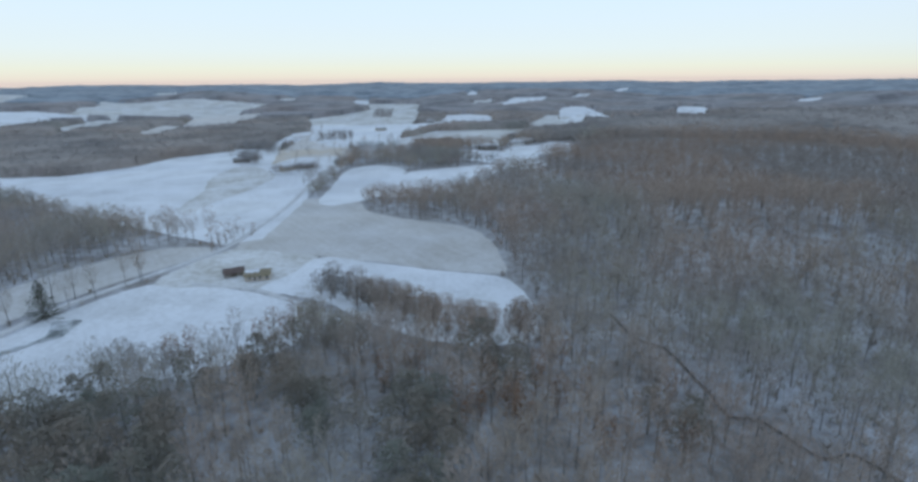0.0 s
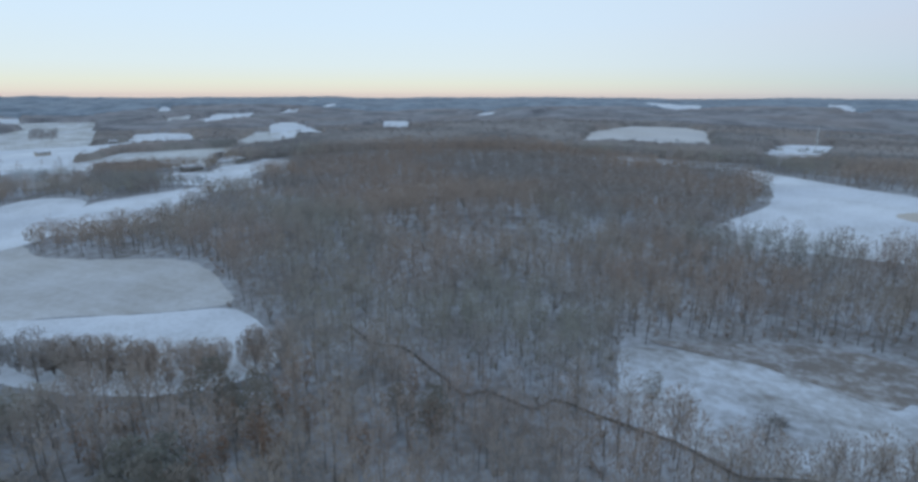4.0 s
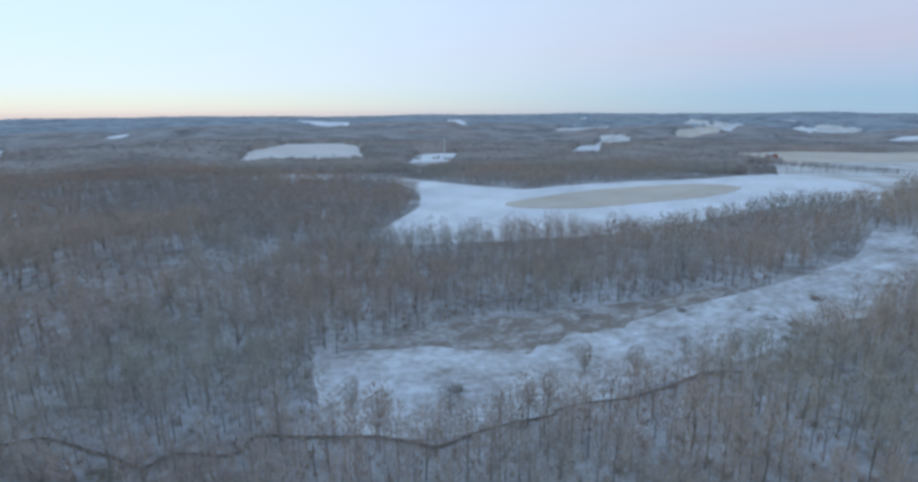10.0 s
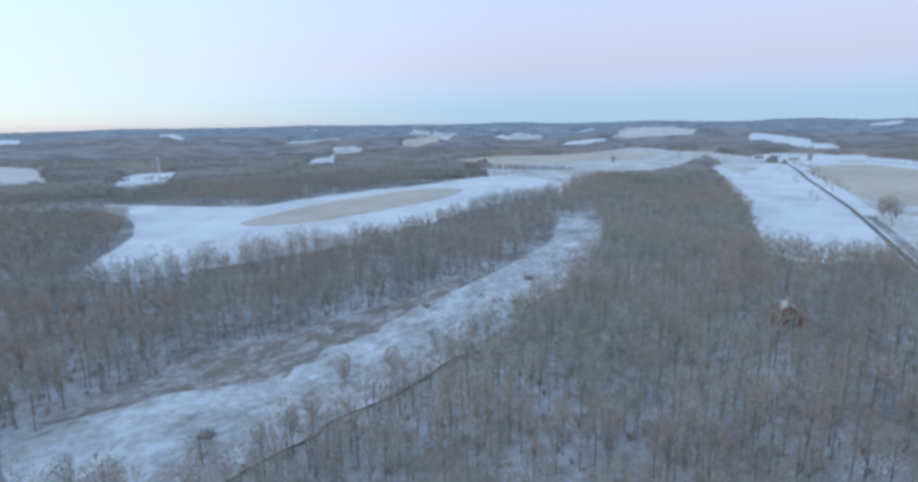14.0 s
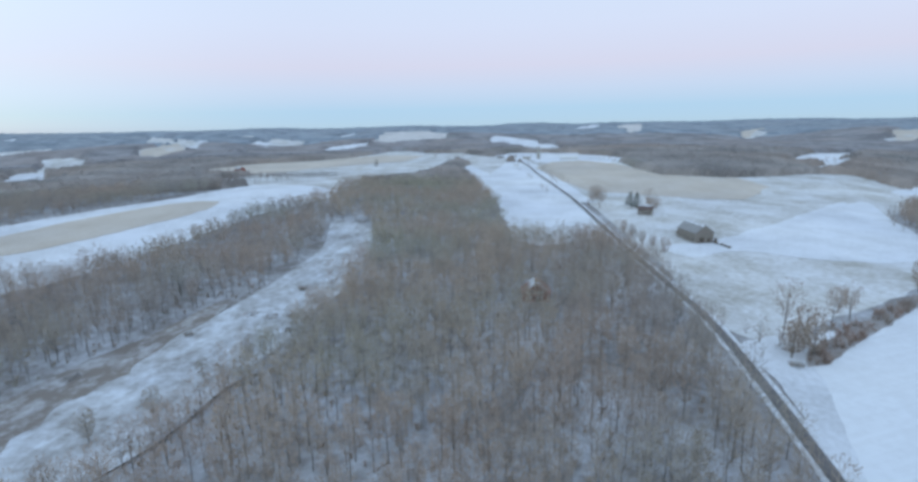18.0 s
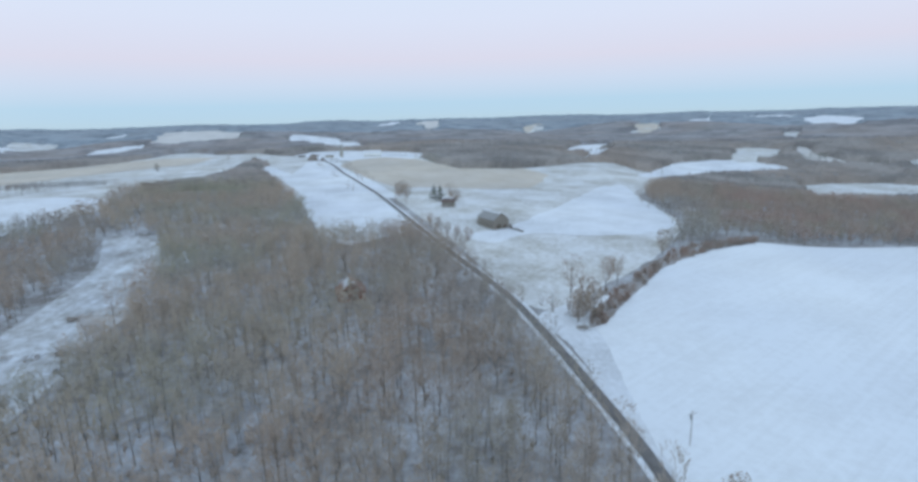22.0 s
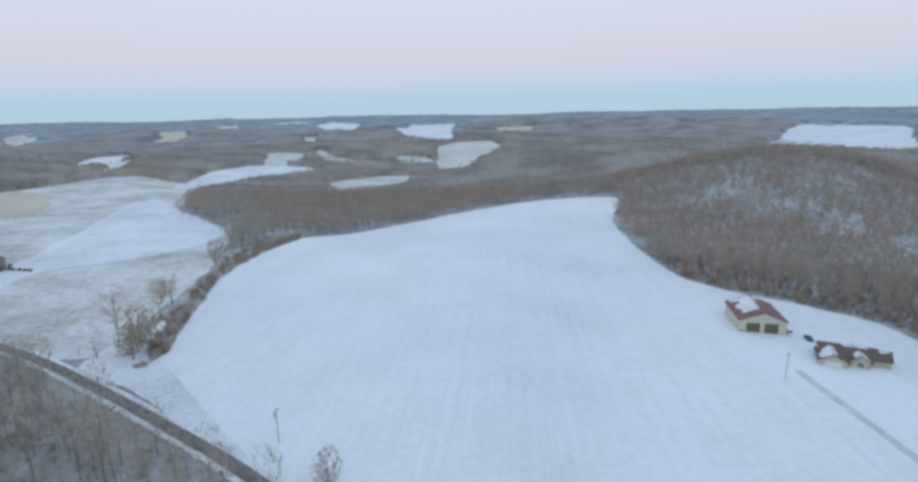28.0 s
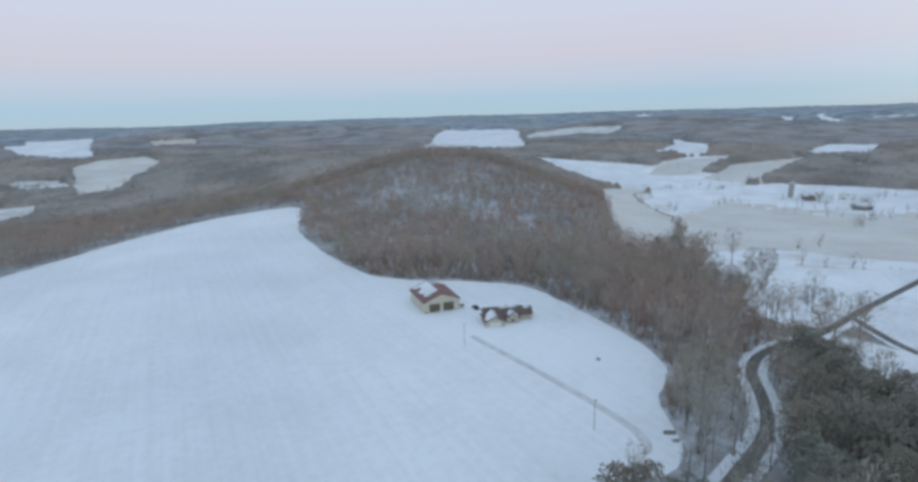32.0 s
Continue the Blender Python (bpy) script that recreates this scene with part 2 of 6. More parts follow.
def mesh_object(name, verts, faces, mats, index=None, smooth=False):
    me = bpy.data.meshes.new(name)
    me.from_pydata(verts, [], faces)
    for m in mats:
        me.materials.append(m)
    if index is not None:
        me.polygons.foreach_set("material_index", np.asarray(index, np.int32))
    if smooth:
        me.polygons.foreach_set("use_smooth", np.ones(len(me.polygons), bool))
    me.update()
    return new(name, me)


RINGS = np.concatenate([np.arange(6, 120, 6.0), 120 * 1.037 ** np.arange(0, 103)])
RINGS = RINGS[RINGS < 4900]
SPOKES = 540


def ground_sheet():
    a = np.arange(SPOKES) * 2 * np.pi / SPOKES
    x = (RINGS[:, None] * np.sin(a)).ravel()
    y = (RINGS[:, None] * np.cos(a)).ravel()
    verts = np.stack([x, y, height(x, y)], 1)
    verts = np.concatenate([[(0, 0, float(height(0, 0)))], verts]).tolist()
    faces = [(0, 1 + (j + 1) % SPOKES, 1 + j) for j in range(SPOKES)]
    for i in range(len(RINGS) - 1):
        p, q = 1 + i * SPOKES, 1 + (i + 1) * SPOKES
        faces += [(p + j, p + (j + 1) % SPOKES, q + (j + 1) % SPOKES, q + j) for j in range(SPOKES)]
    ob = mesh_object("ground", verts, faces, [COVER["floor"]], smooth=True)
    return tagged(ob, "woodland floor of thin snow over brown leaf litter", "ground", kind="structure"), np.array(verts)[:, :2]


def curve_through(pts, closed, step):
    """A smooth line through the plan's points."""
    p = np.array(pts, float)
    n = len(p)
    out = []
    for i in range(n if closed else n - 1):
        a, b, c, d = (p[(i + k) % n] if closed else p[min(max(i + k, 0), n - 1)] for k in (-1, 0, 1, 2))
        m = max(2, int(np.hypot(*(c - b)) / step))
        for t in np.arange(m) / m:
            out.append(0.5 * (2 * b + (c - a) * t + (2 * a - 5 * b + 4 * c - d) * t * t + (3 * b - a - 3 * c + d) * t ** 3))
    if not closed:
        out.append(p[-1])
    return np.array(out)


def inside(poly, pts):
    x, y = pts[:, 0], pts[:, 1]
    res = np.zeros(len(pts), bool)
    lo, hi = poly.min(0), poly.max(0)
    sel = np.nonzero((x >= lo[0]) & (x <= hi[0]) & (y >= lo[1]) & (y <= hi[1]))[0]
    if not len(sel):
        return res
    px, py = x[sel], y[sel]
    hit = np.zeros(len(sel), bool)
    a, b = poly, np.roll(poly, -1, 0)
    for (x0, y0), (x1, y1) in zip(a, b):
        if y0 != y1:
            hit ^= ((y0 > py) != (y1 > py)) & (px < (x1 - x0) * (py - y0) / (y1 - y0) + x0)
    res[sel] = hit
    return res


_, GRID = ground_sheet()
OPEN = []          # outlines that trees keep out of
PLAN = {}
LABELS = {
    "snow": ("open field under an even cover of snow", "field"),
    "snowrows": ("wide crop field under snow with faint drill rows", "field"),
    "thin": ("grassy field with thin patchy snow", "field"),
    "stubble": ("grey stubble field dusted with snow", "field"),
    "tan": ("dry tan stubble field with little snow", "field"),
    "meadow": ("valley meadow with patchy snow over dead grass", "meadow"),
    "fallow": ("pale fallow field with a dusting of snow", "field"),
    "sedge": ("strip of brown dead sedge along the foot of the wood", "grass strip"),
    "withered": ("strip of withered grass with a little snow", "grass strip"),
    "ice": ("shallow frozen pond with dark ice and snowy edges", "pond"),
    "brown": ("strip of brown dead grass beside the meadow", "grass strip"),
}


def lift(r, layer):
    return (0.06 + 0.00028 * r) * (1 + 0.8 * layer)


def field_plan(name, cover, layer, pts):
    rng = np.random.default_rng(len(name) * 7 + int(abs(pts[0][0])))
    far = float(np.hypot(*np.mean(pts, 0)))
    step = max(4.0, far * 0.02)
    if far > 520:
        p = np.array(pts, float)
        q = np.roll(p, -1, 0)
        line = np.concatenate([a + (b - a) * (np.arange(m) / m)[:, None] for a, b in zip(p, q) for m in [max(1, int(np.hypot(*(b - a)) / step))]])
    else:
        line = curve_through(pts, True, step)
    line = line + rng.normal(0, min(0.8, far * 0.0015), line.shape)
    OPEN.append(line)
    PLAN[name] = line
    inner = GRID[inside(line, GRID)]
    if len(inner):
        near = np.array([np.min(np.hypot(*(line - q).T)) for q in inner])
        inner = inner[near > max(1.0, far * 0.006)]
    pts2 = [Vector(p) for p in line.tolist()] + [Vector(p) for p in inner.tolist()]
    n = len(line)
    v, _, f, *_ = delaunay_2d_cdt(pts2, [], [list(range(n))], 1, 1e-4)
    xy = np.array([tuple(q) for q in v])
    z = height(xy[:, 0], xy[:, 1]) + lift(np.hypot(xy[:, 0], xy[:, 1]), layer) + 0.002 * len(OPEN)
    faces = []
    for t in f:
        a, b, c = xy[t[0]], xy[t[1]], xy[t[2]]
        faces.append(t if (b[0] - a[0]) * (c[1] - a[1]) - (b[1] - a[1]) * (c[0] - a[0]) > 0 else t[::-1])
    ob = mesh_object(name, np.column_stack([xy, z]).tolist(), faces, [COVER[cover]], smooth=True)
    label, category = LABELS[cover]
    return tagged(ob, label, category, kind="structure")


ROADS = []
LANE = 4              # the winding lane's place in the list


def road_plan(name, width, pts, verge=2.0):
    track = width < 3
    line = curve_through(pts, False, 6.0)
    tan = np.gradient(line, axis=0)
    tan /= np.hypot(*tan.T)[:, None]
    side = np.column_stack([tan[:, 1], -tan[:, 0]])
    ROADS.append((line, width + 2 * verge - 4 + (9 if name == "country_road_south" else 0)))
    # crown in the middle, the edges let down into the verge
    offs = [(-width / 2 - 0.5, -0.3), (-width / 2, 0.16), (0, 0.24), (width / 2, 0.16), (width / 2 + 0.5, -0.3)]
    rows = []
    for o, dz in offs:
        q = line + side * o
        r = np.hypot(*q.T)
        rows.append(np.column_stack([q, height(q[:, 0], q[:, 1]) + lift(r, 2) + dz]))
    n = len(line)
    verts = np.concatenate(rows).tolist()
    faces = [(k * n + i, (k + 1) * n + i, (k + 1) * n + i + 1, k * n + i + 1) for k in range(4) for i in range(n - 1)]
    ob = mesh_object(name, verts, faces, [M_TRACK if track else M_LANE if name == "winding_lane" else M_ROAD], smooth=True)
    tagged(ob, "gravel farm track with snow at its edges" if track else "narrow dark asphalt country road between snowy verges", "track" if track else "road", kind="structure")
    if not track:
        for s in (-1, 1):
            a, b = line + side * s * (width / 2 + 0.3), line + side * s * (width / 2 + verge)
            va = np.column_stack([a, height(a[:, 0], a[:, 1]) + lift(np.hypot(*a.T), 2) + 0.02])
            vb = np.column_stack([b, height(b[:, 0], b[:, 1]) + lift(np.hypot(*b.T), 2) - 0.1])
            fs = [(i, n + i, n + i + 1, i + 1) for i in range(n - 1)]
            if s < 0:
                fs = [q[::-1] for q in fs]
            v = mesh_object("verge", np.concatenate([va, vb]).tolist(), fs, [COVER["snow"]], smooth=True)
            tagged(v, "snowy grass verge along the country road", "verge", kind="structure")


def creek_plan(pts, up=0.3, wide=0.5, label="narrow dark winding creek in the woods"):
    """A narrow winding stream in a shallow bed with low earth banks."""
    line = curve_through(pts, False, 3.0)
    n = len(line)
    rng = np.random.default_rng(11)
    line = line + np.column_stack([np.convolve(rng.normal(0, 7.0, n), np.hanning(11) / 5, "same"), np.convolve(rng.normal(0, 7.0, n), np.hanning(11) / 5, "same")])
    tan = np.gradient(line, axis=0)
    tan /= np.hypot(*tan.T)[:, None]
    side = np.column_stack([tan[:, 1], -tan[:, 0]])
    ROADS.append((line, 1.5))

    def strip(name, offs, mat, label, category):
        rows = []
        for o, dz in offs:
            q = line + side * (o * wide * (1 + 0.25 * np.sin(np.arange(n) / 5.0)))[:, None]
            rows.append(np.column_stack([q, height(q[:, 0], q[:, 1]) + up + dz]))
        fs = [(k * n + i, (k + 1) * n + i, (k + 1) * n + i + 1, k * n + i + 1) for k in range(len(offs) - 1) for i in range(n - 1)]
        ob = mesh_object(name, np.concatenate(rows).tolist(), fs, [mat], smooth=True)
        tagged(ob, label, category, kind="structure")

    strip("creek_water", [(-0.55, 0.16), (0.55, 0.16)], M_WATER, label, "water")
    strip("creek_bank", [(-1.1, 0.0), (-0.8, 0.3), (-0.5, 0.12)], COVER["brown"], "low brown earth bank of the creek", "bank")
    strip("creek_bank", [(0.5, 0.12), (0.8, 0.3), (1.1, 0.0)], COVER["brown"], "low brown earth bank of the creek", "bank")


# fields: name, cover, layer, outline in metres
field_plan("near_pasture", "snow", 0, [(-126, 103), (-119, 120), (-106, 126), (-83, 137), (-64, 147), (-53, 156), (-52, 168), (-57, 185), (-70, 192), (-97, 204), (-128, 209), (-145, 186), (-154, 162), (-162, 140)])
field_plan("farmyard", "thin", 0, [(-129, 211), (-113, 255), (-91, 252), (-67, 240), (-73, 218), (-82, 201), (-97, 204)])
field_plan("triangle_field", "snow", 1, [(-82, 201), (-65, 194), (-50, 187), (-30, 169), (-5, 156), (22, 156), (27, 176), (24, 199), (16, 212), (-7, 219), (-33, 228), (-65, 239), (-73, 218)])
field_plan("lane_patch", "snow", 0, [(-57, 183), (-46, 177), (-33, 169), (-29, 158), (-34, 152), (-43, 157), (-54, 168)])
field_plan("stubble_field", "stubble", 0, [(-113, 257), (-112, 286), (-112, 326), (-109, 372), (-73, 366), (-58, 330), (-30, 306), (-5, 291), (11, 270), (18, 240), (19, 216), (-7, 220), (-34, 230), (-65, 241), (-91, 250)])
field_plan("pond_hollow", "ice", 1, [(-147, 153), (-142, 158), (-140, 163), (-145, 173), (-142, 175), (-135, 175), (-134, 170), (-134, 162), (-139, 158), (-144, 150)])
field_plan("roadside_field", "stubble", 0, [(-197, 175), (-189, 204), (-178, 230), (-157, 255), (-136, 260), (-121, 251), (-139, 222), (-154, 195), (-162, 172), (-168, 146)])
field_plan("west_open", "snow", 0, [(-534, 519), (-436, 504), (-371, 514), (-343, 564), (-331, 627), (-292, 672), (-244, 672), (-187, 651), (-121, 601), (-110, 516), (-113, 419), (-106, 332), (-106, 271), (-121, 262), (-154, 280), (-207, 314), (-270, 352), (-357, 411), (-481, 464)])
field_plan("west_tan", "thin", 1, [(-189, 347), (-199, 406), (-223, 487), (-215, 539), (-166, 479), (-162, 425), (-173, 363), (-173, 338)])
field_plan("corner_field", "snow", 0, [(-95, 354), (-103, 454), (-101, 496), (-81, 510), (-50, 483), (-55, 400), (-60, 370), (-73, 355)])
field_plan("long_field", "snow", 0, [(-58, 377), (-48, 459), (-13, 476), (35, 485), (75, 493), (70, 455), (38, 456), (2, 392), (-19, 373)])
field_plan("upland_field", "snow", 0, [(421, 417), (460, 411), (485, 322), (470, 232), (457, 155), (476, 137), (524, 76), (567, 9), (637, -42), (708, -110), (758, -189), (639, -165), (510, -117), (452, -44), (409, -5), (341, 57), (312, 97), (287, 138), (269, 170), (293, 198), (363, 210), (430, 254), (455, 317)])
field_plan("upland_stubble", "tan", 1, [(393, 148), (414, 138), (452, 111), (492, 71), (528, 17), (524, -20), (489, -8), (445, 34), (412, 69), (387, 109), (383, 135)])
field_plan("valley_meadow", "meadow", 0, [(130, 119), (138, 119), (157, 106), (180, 85), (209, 57), (232, 29), (260, -3), (297, -37), (342, -71), (405, -94), (378, -113), (338, -103), (292, -83), (258, -63), (238, -39), (224, -33), (193, -7), (170, 14), (149, 30), (133, 44), (111, 67), (105, 91), (117, 106)])
field_plan("valley_brown", "sedge", 1, [(196, 89), (206, 78), (212, 64), (233, 45), (252, 20), (279, -6), (274, -11), (264, -5), (254, 1), (246, 11), (239, 16), (231, 20), (225, 27), (217, 29), (212, 35), (206, 40), (203, 46), (197, 49), (190, 50), (186, 56), (179, 56), (175, 61), (168, 89), (157, 103), (147, 120), (166, 109), (187, 96)])
field_plan("slope_field", "snow", 0, [(724, -361), (882, -482), (742, -495), (554, -399), (405, -321), (276, -251), (271, -219), (271, -193), (291, -185), (450, -262)])
field_plan("hill_farm_open", "thin", 0, [(809, -538), (797, -614), (645, -592), (482, -514), (420, -581), (391, -740), (325, -709), (268, -665), (218, -485), (146, -398), (122, -307), (116, -262), (115, -219), (106, -187), (114, -180), (128, -178), (162, -198), (206, -226), (257, -255), (365, -312), (542, -398)])
field_plan("tan_field", "tan", 1, [(663, -457), (708, -521), (689, -560), (607, -557), (476, -519), (419, -574), (361, -548), (324, -460), (354, -422), (395, -395), (428, -366), (505, -387)])
field_plan("barn_snow", "snow", 1, [(237, -259), (233, -290), (237, -352), (262, -477), (271, -554), (218, -485), (147, -391), (150, -342), (174, -312), (206, -294), (210, -255)])
field_plan("barn_track", "snow", 2, [(232, -319), (246, -390), (277, -522), (268, -515), (234, -381), (222, -316)])
field_plan("dome_field", "snow", 0, [(298, -651), (331, -857), (304, -947), (256, -979), (208, -970), (168, -930), (183, -888), (234, -777), (250, -619)])
field_plan("main_field", "snowrows", 0, [(97, -182), (103, -229), (107, -293), (98, -358), (54, -385), (4, -441), (-58, -508), (-123, -542), (-181, -497), (-152, -419), (-141, -361), (-136, -308), (-136, -269), (-148, -243), (-170, -220), (-187, -191), (-179, -151), (-170, -121), (-162, -102), (-150, -88), (-134, -81), (-122, -69), (-112, -60), (-99, -58), (-82, -66), (-70, -71), (-9, -41), (18, -96), (35, -109), (51, -125)])
field_plan("hedge_bank", "withered", 1, [(104, -196), (109, -235), (114, -281), (115, -325), (104, -356), (92, -378), (86, -368), (101, -322), (106, -275), (100, -226), (93, -182), (97, -176)])
field_plan("road_strip", "snow", 0, [(118, -175), (95, -158), (73, -140), (57, -126), (46, -118), (38, -111), (22, -94), (12, -84), (6, -80), (16, -95), (35, -110), (52, -127), (83, -165), (98, -184), (98, -215), (101, -232)])
field_plan("road_margin", "snow", 0, [(766, -478), (684, -442), (590, -391), (506, -352), (431, -317), (392, -296), (376, -326), (417, -347), (492, -382), (574, -421), (668, -472), (752, -510)])
field_plan("crest_yard", "snow", 0, [(914, -517), (1014, -630), (936, -678), (773, -666), (630, -617), (621, -558), (670, -529), (747, -494)])
field_plan("valley_field_a", "snow", 0, [(-756, -774), (-790, -712), (-842, -616), (-877, -497), (-865, -392), (-767, -355), (-692, -390), (-674, -451), (-649, -504), (-696, -627)])
field_plan("valley_field_b", "fallow", 0, [(-630, -499), (-691, -463), (-492, -288), (-354, -211), (-319, -207), (-331, -239), (-425, -322)])
field_plan("valley_field_c", "snow", 0, [(-623, -430), (-710, -445), (-786, -397), (-846, -342), (-853, -256), (-842, -181), (-785, -83), (-596, -61), (-613, -129), (-599, -182), (-623, -255), (-673, -331), (-487, -282), (-497, -318)])
field_plan("valley_field_d", "fallow", 0, [(-519, -301), (-673, -331), (-684, -274), (-650, -197), (-631, -162), (-438, -131), (-353, -135), (-345, -160), (-349, -199)])
field_plan("valley_field_e", "fallow", 0, [(-350, -131), (-490, -147), (-623, -160), (-659, -139), (-637, -65), (-391, -36), (-365, -73), (-350, -100)])
field_plan("valley_field_f", "snow", 0, [(-345, -173), (-383, -143), (-382, -109), (-392, -78), (-394, -66), (-326, -70), (-263, -70), (-240, -72), (-229, -78), (-231, -92), (-253, -114), (-284, -146)])
field_plan("valley_field_g", "snow", 0, [(-258, -64), (-322, -63), (-439, -53), (-338, -20), (-269, -28), (-237, -43)])
field_plan("house_lawn", "snow", 0, [(-229, -64), (-228, -41), (-219, -21), (-186, -22), (-184, -35), (-201, -47)])
field_plan("far_west_a", "snow", 0, [(-839, -558), (-976, -566), (-1039, -508), (-995, -496), (-846, -479)])
field_plan("nw_flat", "thin", 0, [(-875, 1220), (-1331, 2050), (-962, 1881), (-700, 1816), (-579, 1739), (-556, 1359), (-608, 1179), (-736, 1181)])
field_plan("nw_snow", "snow", 0, [(-1060, 1165), (-986, 1281), (-863, 1276), (-741, 1103), (-787, 1018), (-873, 956)])
field_plan("nw_strip", "snow", 0, [(-874, 955), (-804, 1052), (-768, 1010), (-726, 790)])
field_plan("nw_tan", "tan", 0, [(-610, 793), (-675, 932), (-650, 939), (-631, 903), (-581, 766)])
field_plan("nw_far", "thin", 0, [(-1586, 1757), (-2249, 2906), (-1630, 2134), (-1503, 1811)])
field_plan("nw_pale", "fallow", 0, [(-495, 955), (-623, 1285), (-550, 1416), (-456, 1508), (-385, 1423), (-466, 1305), (-417, 1015), (-454, 954)])
field_plan("nw_streak", "fallow", 0, [(-521, 829), (-573, 1060), (-506, 1039), (-464, 840)])
field_plan("nw_streak", "thin", 0, [(-690, 915), (-774, 1180), (-652, 1164), (-619, 911)])
field_plan("nw_streak", "snow", 0, [(-287, 1200), (-223, 1452), (-126, 1403), (-116, 1154), (-218, 1111)])
field_plan("nw_streak", "thin", 0, [(-1499, 2664), (-1692, 3320), (-1378, 2819), (-1338, 2518)])
field_plan("nw_streak", "thin", 0, [(-596, 1796), (-665, 2585), (-599, 2531), (-523, 1742)])
field_plan("nw_streak", "snow", 0, [(90, 1442), (188, 1910), (330, 2087), (281, 1830), (127, 1408)])
field_plan("nw_streak", "thin", 0, [(45, 1855), (122, 1919), (94, 1480), (35, 1456)])
field_plan("nw_streak", "thin", 0, [(12, 790), (55, 734), (45, 596), (9, 619)])
field_plan("nw_streak", "thin", 0, [(55, 620), (89, 720), (86, 702), (58, 601)])
field_plan("sw_streak", "thin", 0, [(1416, -1927), (1498, -2126), (1656, -2526), (1335, -1972), (1334, -1859)])
field_plan("sw_streak", "thin", 0, [(881, -1802), (845, -1932), (778, -1910), (755, -1719)])
field_plan("sw_streak", "snow", 0, [(664, -3306), (567, -3564), (339, -3164), (312, -2651)])
field_plan("sw_streak", "snow", 0, [(892, -2377), (1165, -3539), (827, -2549)])
field_plan("sw_streak", "snow", 0, [(416, -702), (495, -907), (525, -1053), (478, -947), (407, -730)])
field_plan("far_streak", "thin", 0, [(1880, 75), (2701, 29), (2594, -71), (1740, -29)])
field_plan("far_streak", "thin", 0, [(2512, -244), (2779, -387), (2733, -526), (1927, -349)])
field_plan("far_streak", "fallow", 0, [(1615, 127), (2190, 129), (2256, 70), (1765, 22), (1357, 57)])
field_plan("far_streak", "thin", 0, [(1648, 305), (1679, 238), (1633, 229), (1162, 211)])
field_plan("wedge_field", "snow", 0, [(-279, 636), (-289, 696), (-248, 685), (-274, 896), (-242, 963), (-219, 905), (-229, 804), (-222, 652), (-230, 616)])
field_plan("wedge_tan", "fallow", 0, [(-218, 639), (-234, 853), (-192, 852), (-122, 614), (-115, 576), (-153, 577), (-197, 596)])
field_plan("yard_tan", "tan", 0, [(-190, 541), (-224, 678), (-130, 648), (-115, 614), (-124, 586), (-175, 606)])
field_plan("mid_open", "thin", 0, [(-319, 1618), (-267, 1678), (-116, 1615), (-102, 1442), (-82, 1030), (-139, 1043), (-288, 1052), (-346, 1229), (-241, 1506)])
field_plan("mid_snow", "snow", 0, [(-286, 1039), (-267, 1078), (-89, 1044), (-49, 1096), (18, 1095), (120, 1079), (104, 938), (15, 958), (-41, 899), (-96, 709), (-101, 651), (-132, 647), (-184, 708), (-211, 763)])
field_plan("mid_patch", "snow", 0, [(-46, 1055), (-30, 1269), (22, 1290), (73, 1247), (70, 881), (15, 926), (-38, 968)])
field_plan("mid_strip", "thin", 0, [(-93, 689), (-39, 845), (61, 780), (108, 756), (48, 613), (-16, 633), (-81, 638)])
field_plan("lower_strip", "snow", 0, [(-125, 609), (-132, 753), (-96, 763), (-38, 739), (-39, 686), (-62, 577), (-93, 558)])
field_plan("east_strip", "thin", 0, [(92, 826), (193, 1247), (284, 1224), (162, 716), (103, 715)])
field_plan("homestead_open", "snow", 0, [(-2, 536), (14, 577), (43, 553), (58, 590), (84, 584), (100, 604), (122, 583), (118, 547), (99, 527), (76, 522), (69, 484), (47, 475), (27, 492), (6, 512)])
field_plan("north_yard", "snow", 0, [(250, 1412), (339, 1704), (401, 1726), (318, 1145), (216, 762), (190, 860), (179, 954)])
field_plan("north_strip", "thin", 0, [(263, 876), (562, 1516), (532, 1391), (243, 749)])
field_plan("north_patch", "snow", 0, [(639, 1630), (817, 1953), (724, 1590), (326, 727), (304, 771)])
field_plan("ridge_snow", "snow", 0, [(91, 1529), (217, 2131), (352, 2188), (336, 2094), (181, 1613), (118, 1461)])
field_plan("ridge_thin", "thin", 0, [(-26, 1492), (121, 2014), (111, 1863), (-18, 1457)])
field_plan("ridge_patch", "snow", 0, [(21, 2270), (47, 2400), (83, 2380), (63, 2154)])
field_plan("far_glint", "snow", 0, [(797, 2877), (946, 3098), (866, 2826), (799, 2827)])
field_plan("far_glint", "thin", 0, [(423, 2126), (550, 2259), (528, 2189), (428, 2095)])
field_plan("far_glint", "snow", 0, [(-329, 1681), (-402, 2548), (-269, 1681), (-296, 1629)])
field_plan("hill_glint", "snow", 0, [(910, 1516), (1274, 2034), (1034, 1541), (913, 1425)])
field_plan("hill_glint", "snow", 0, [(398, 2088), (481, 2219), (536, 2211), (469, 2086)])
field_plan("hill_glint", "thin", 0, [(986, 1330), (1203, 1407), (1134, 1320), (967, 1275)])
field_plan("hill_glint", "snow", 0, [(773, 2859), (894, 3041), (828, 2812)])
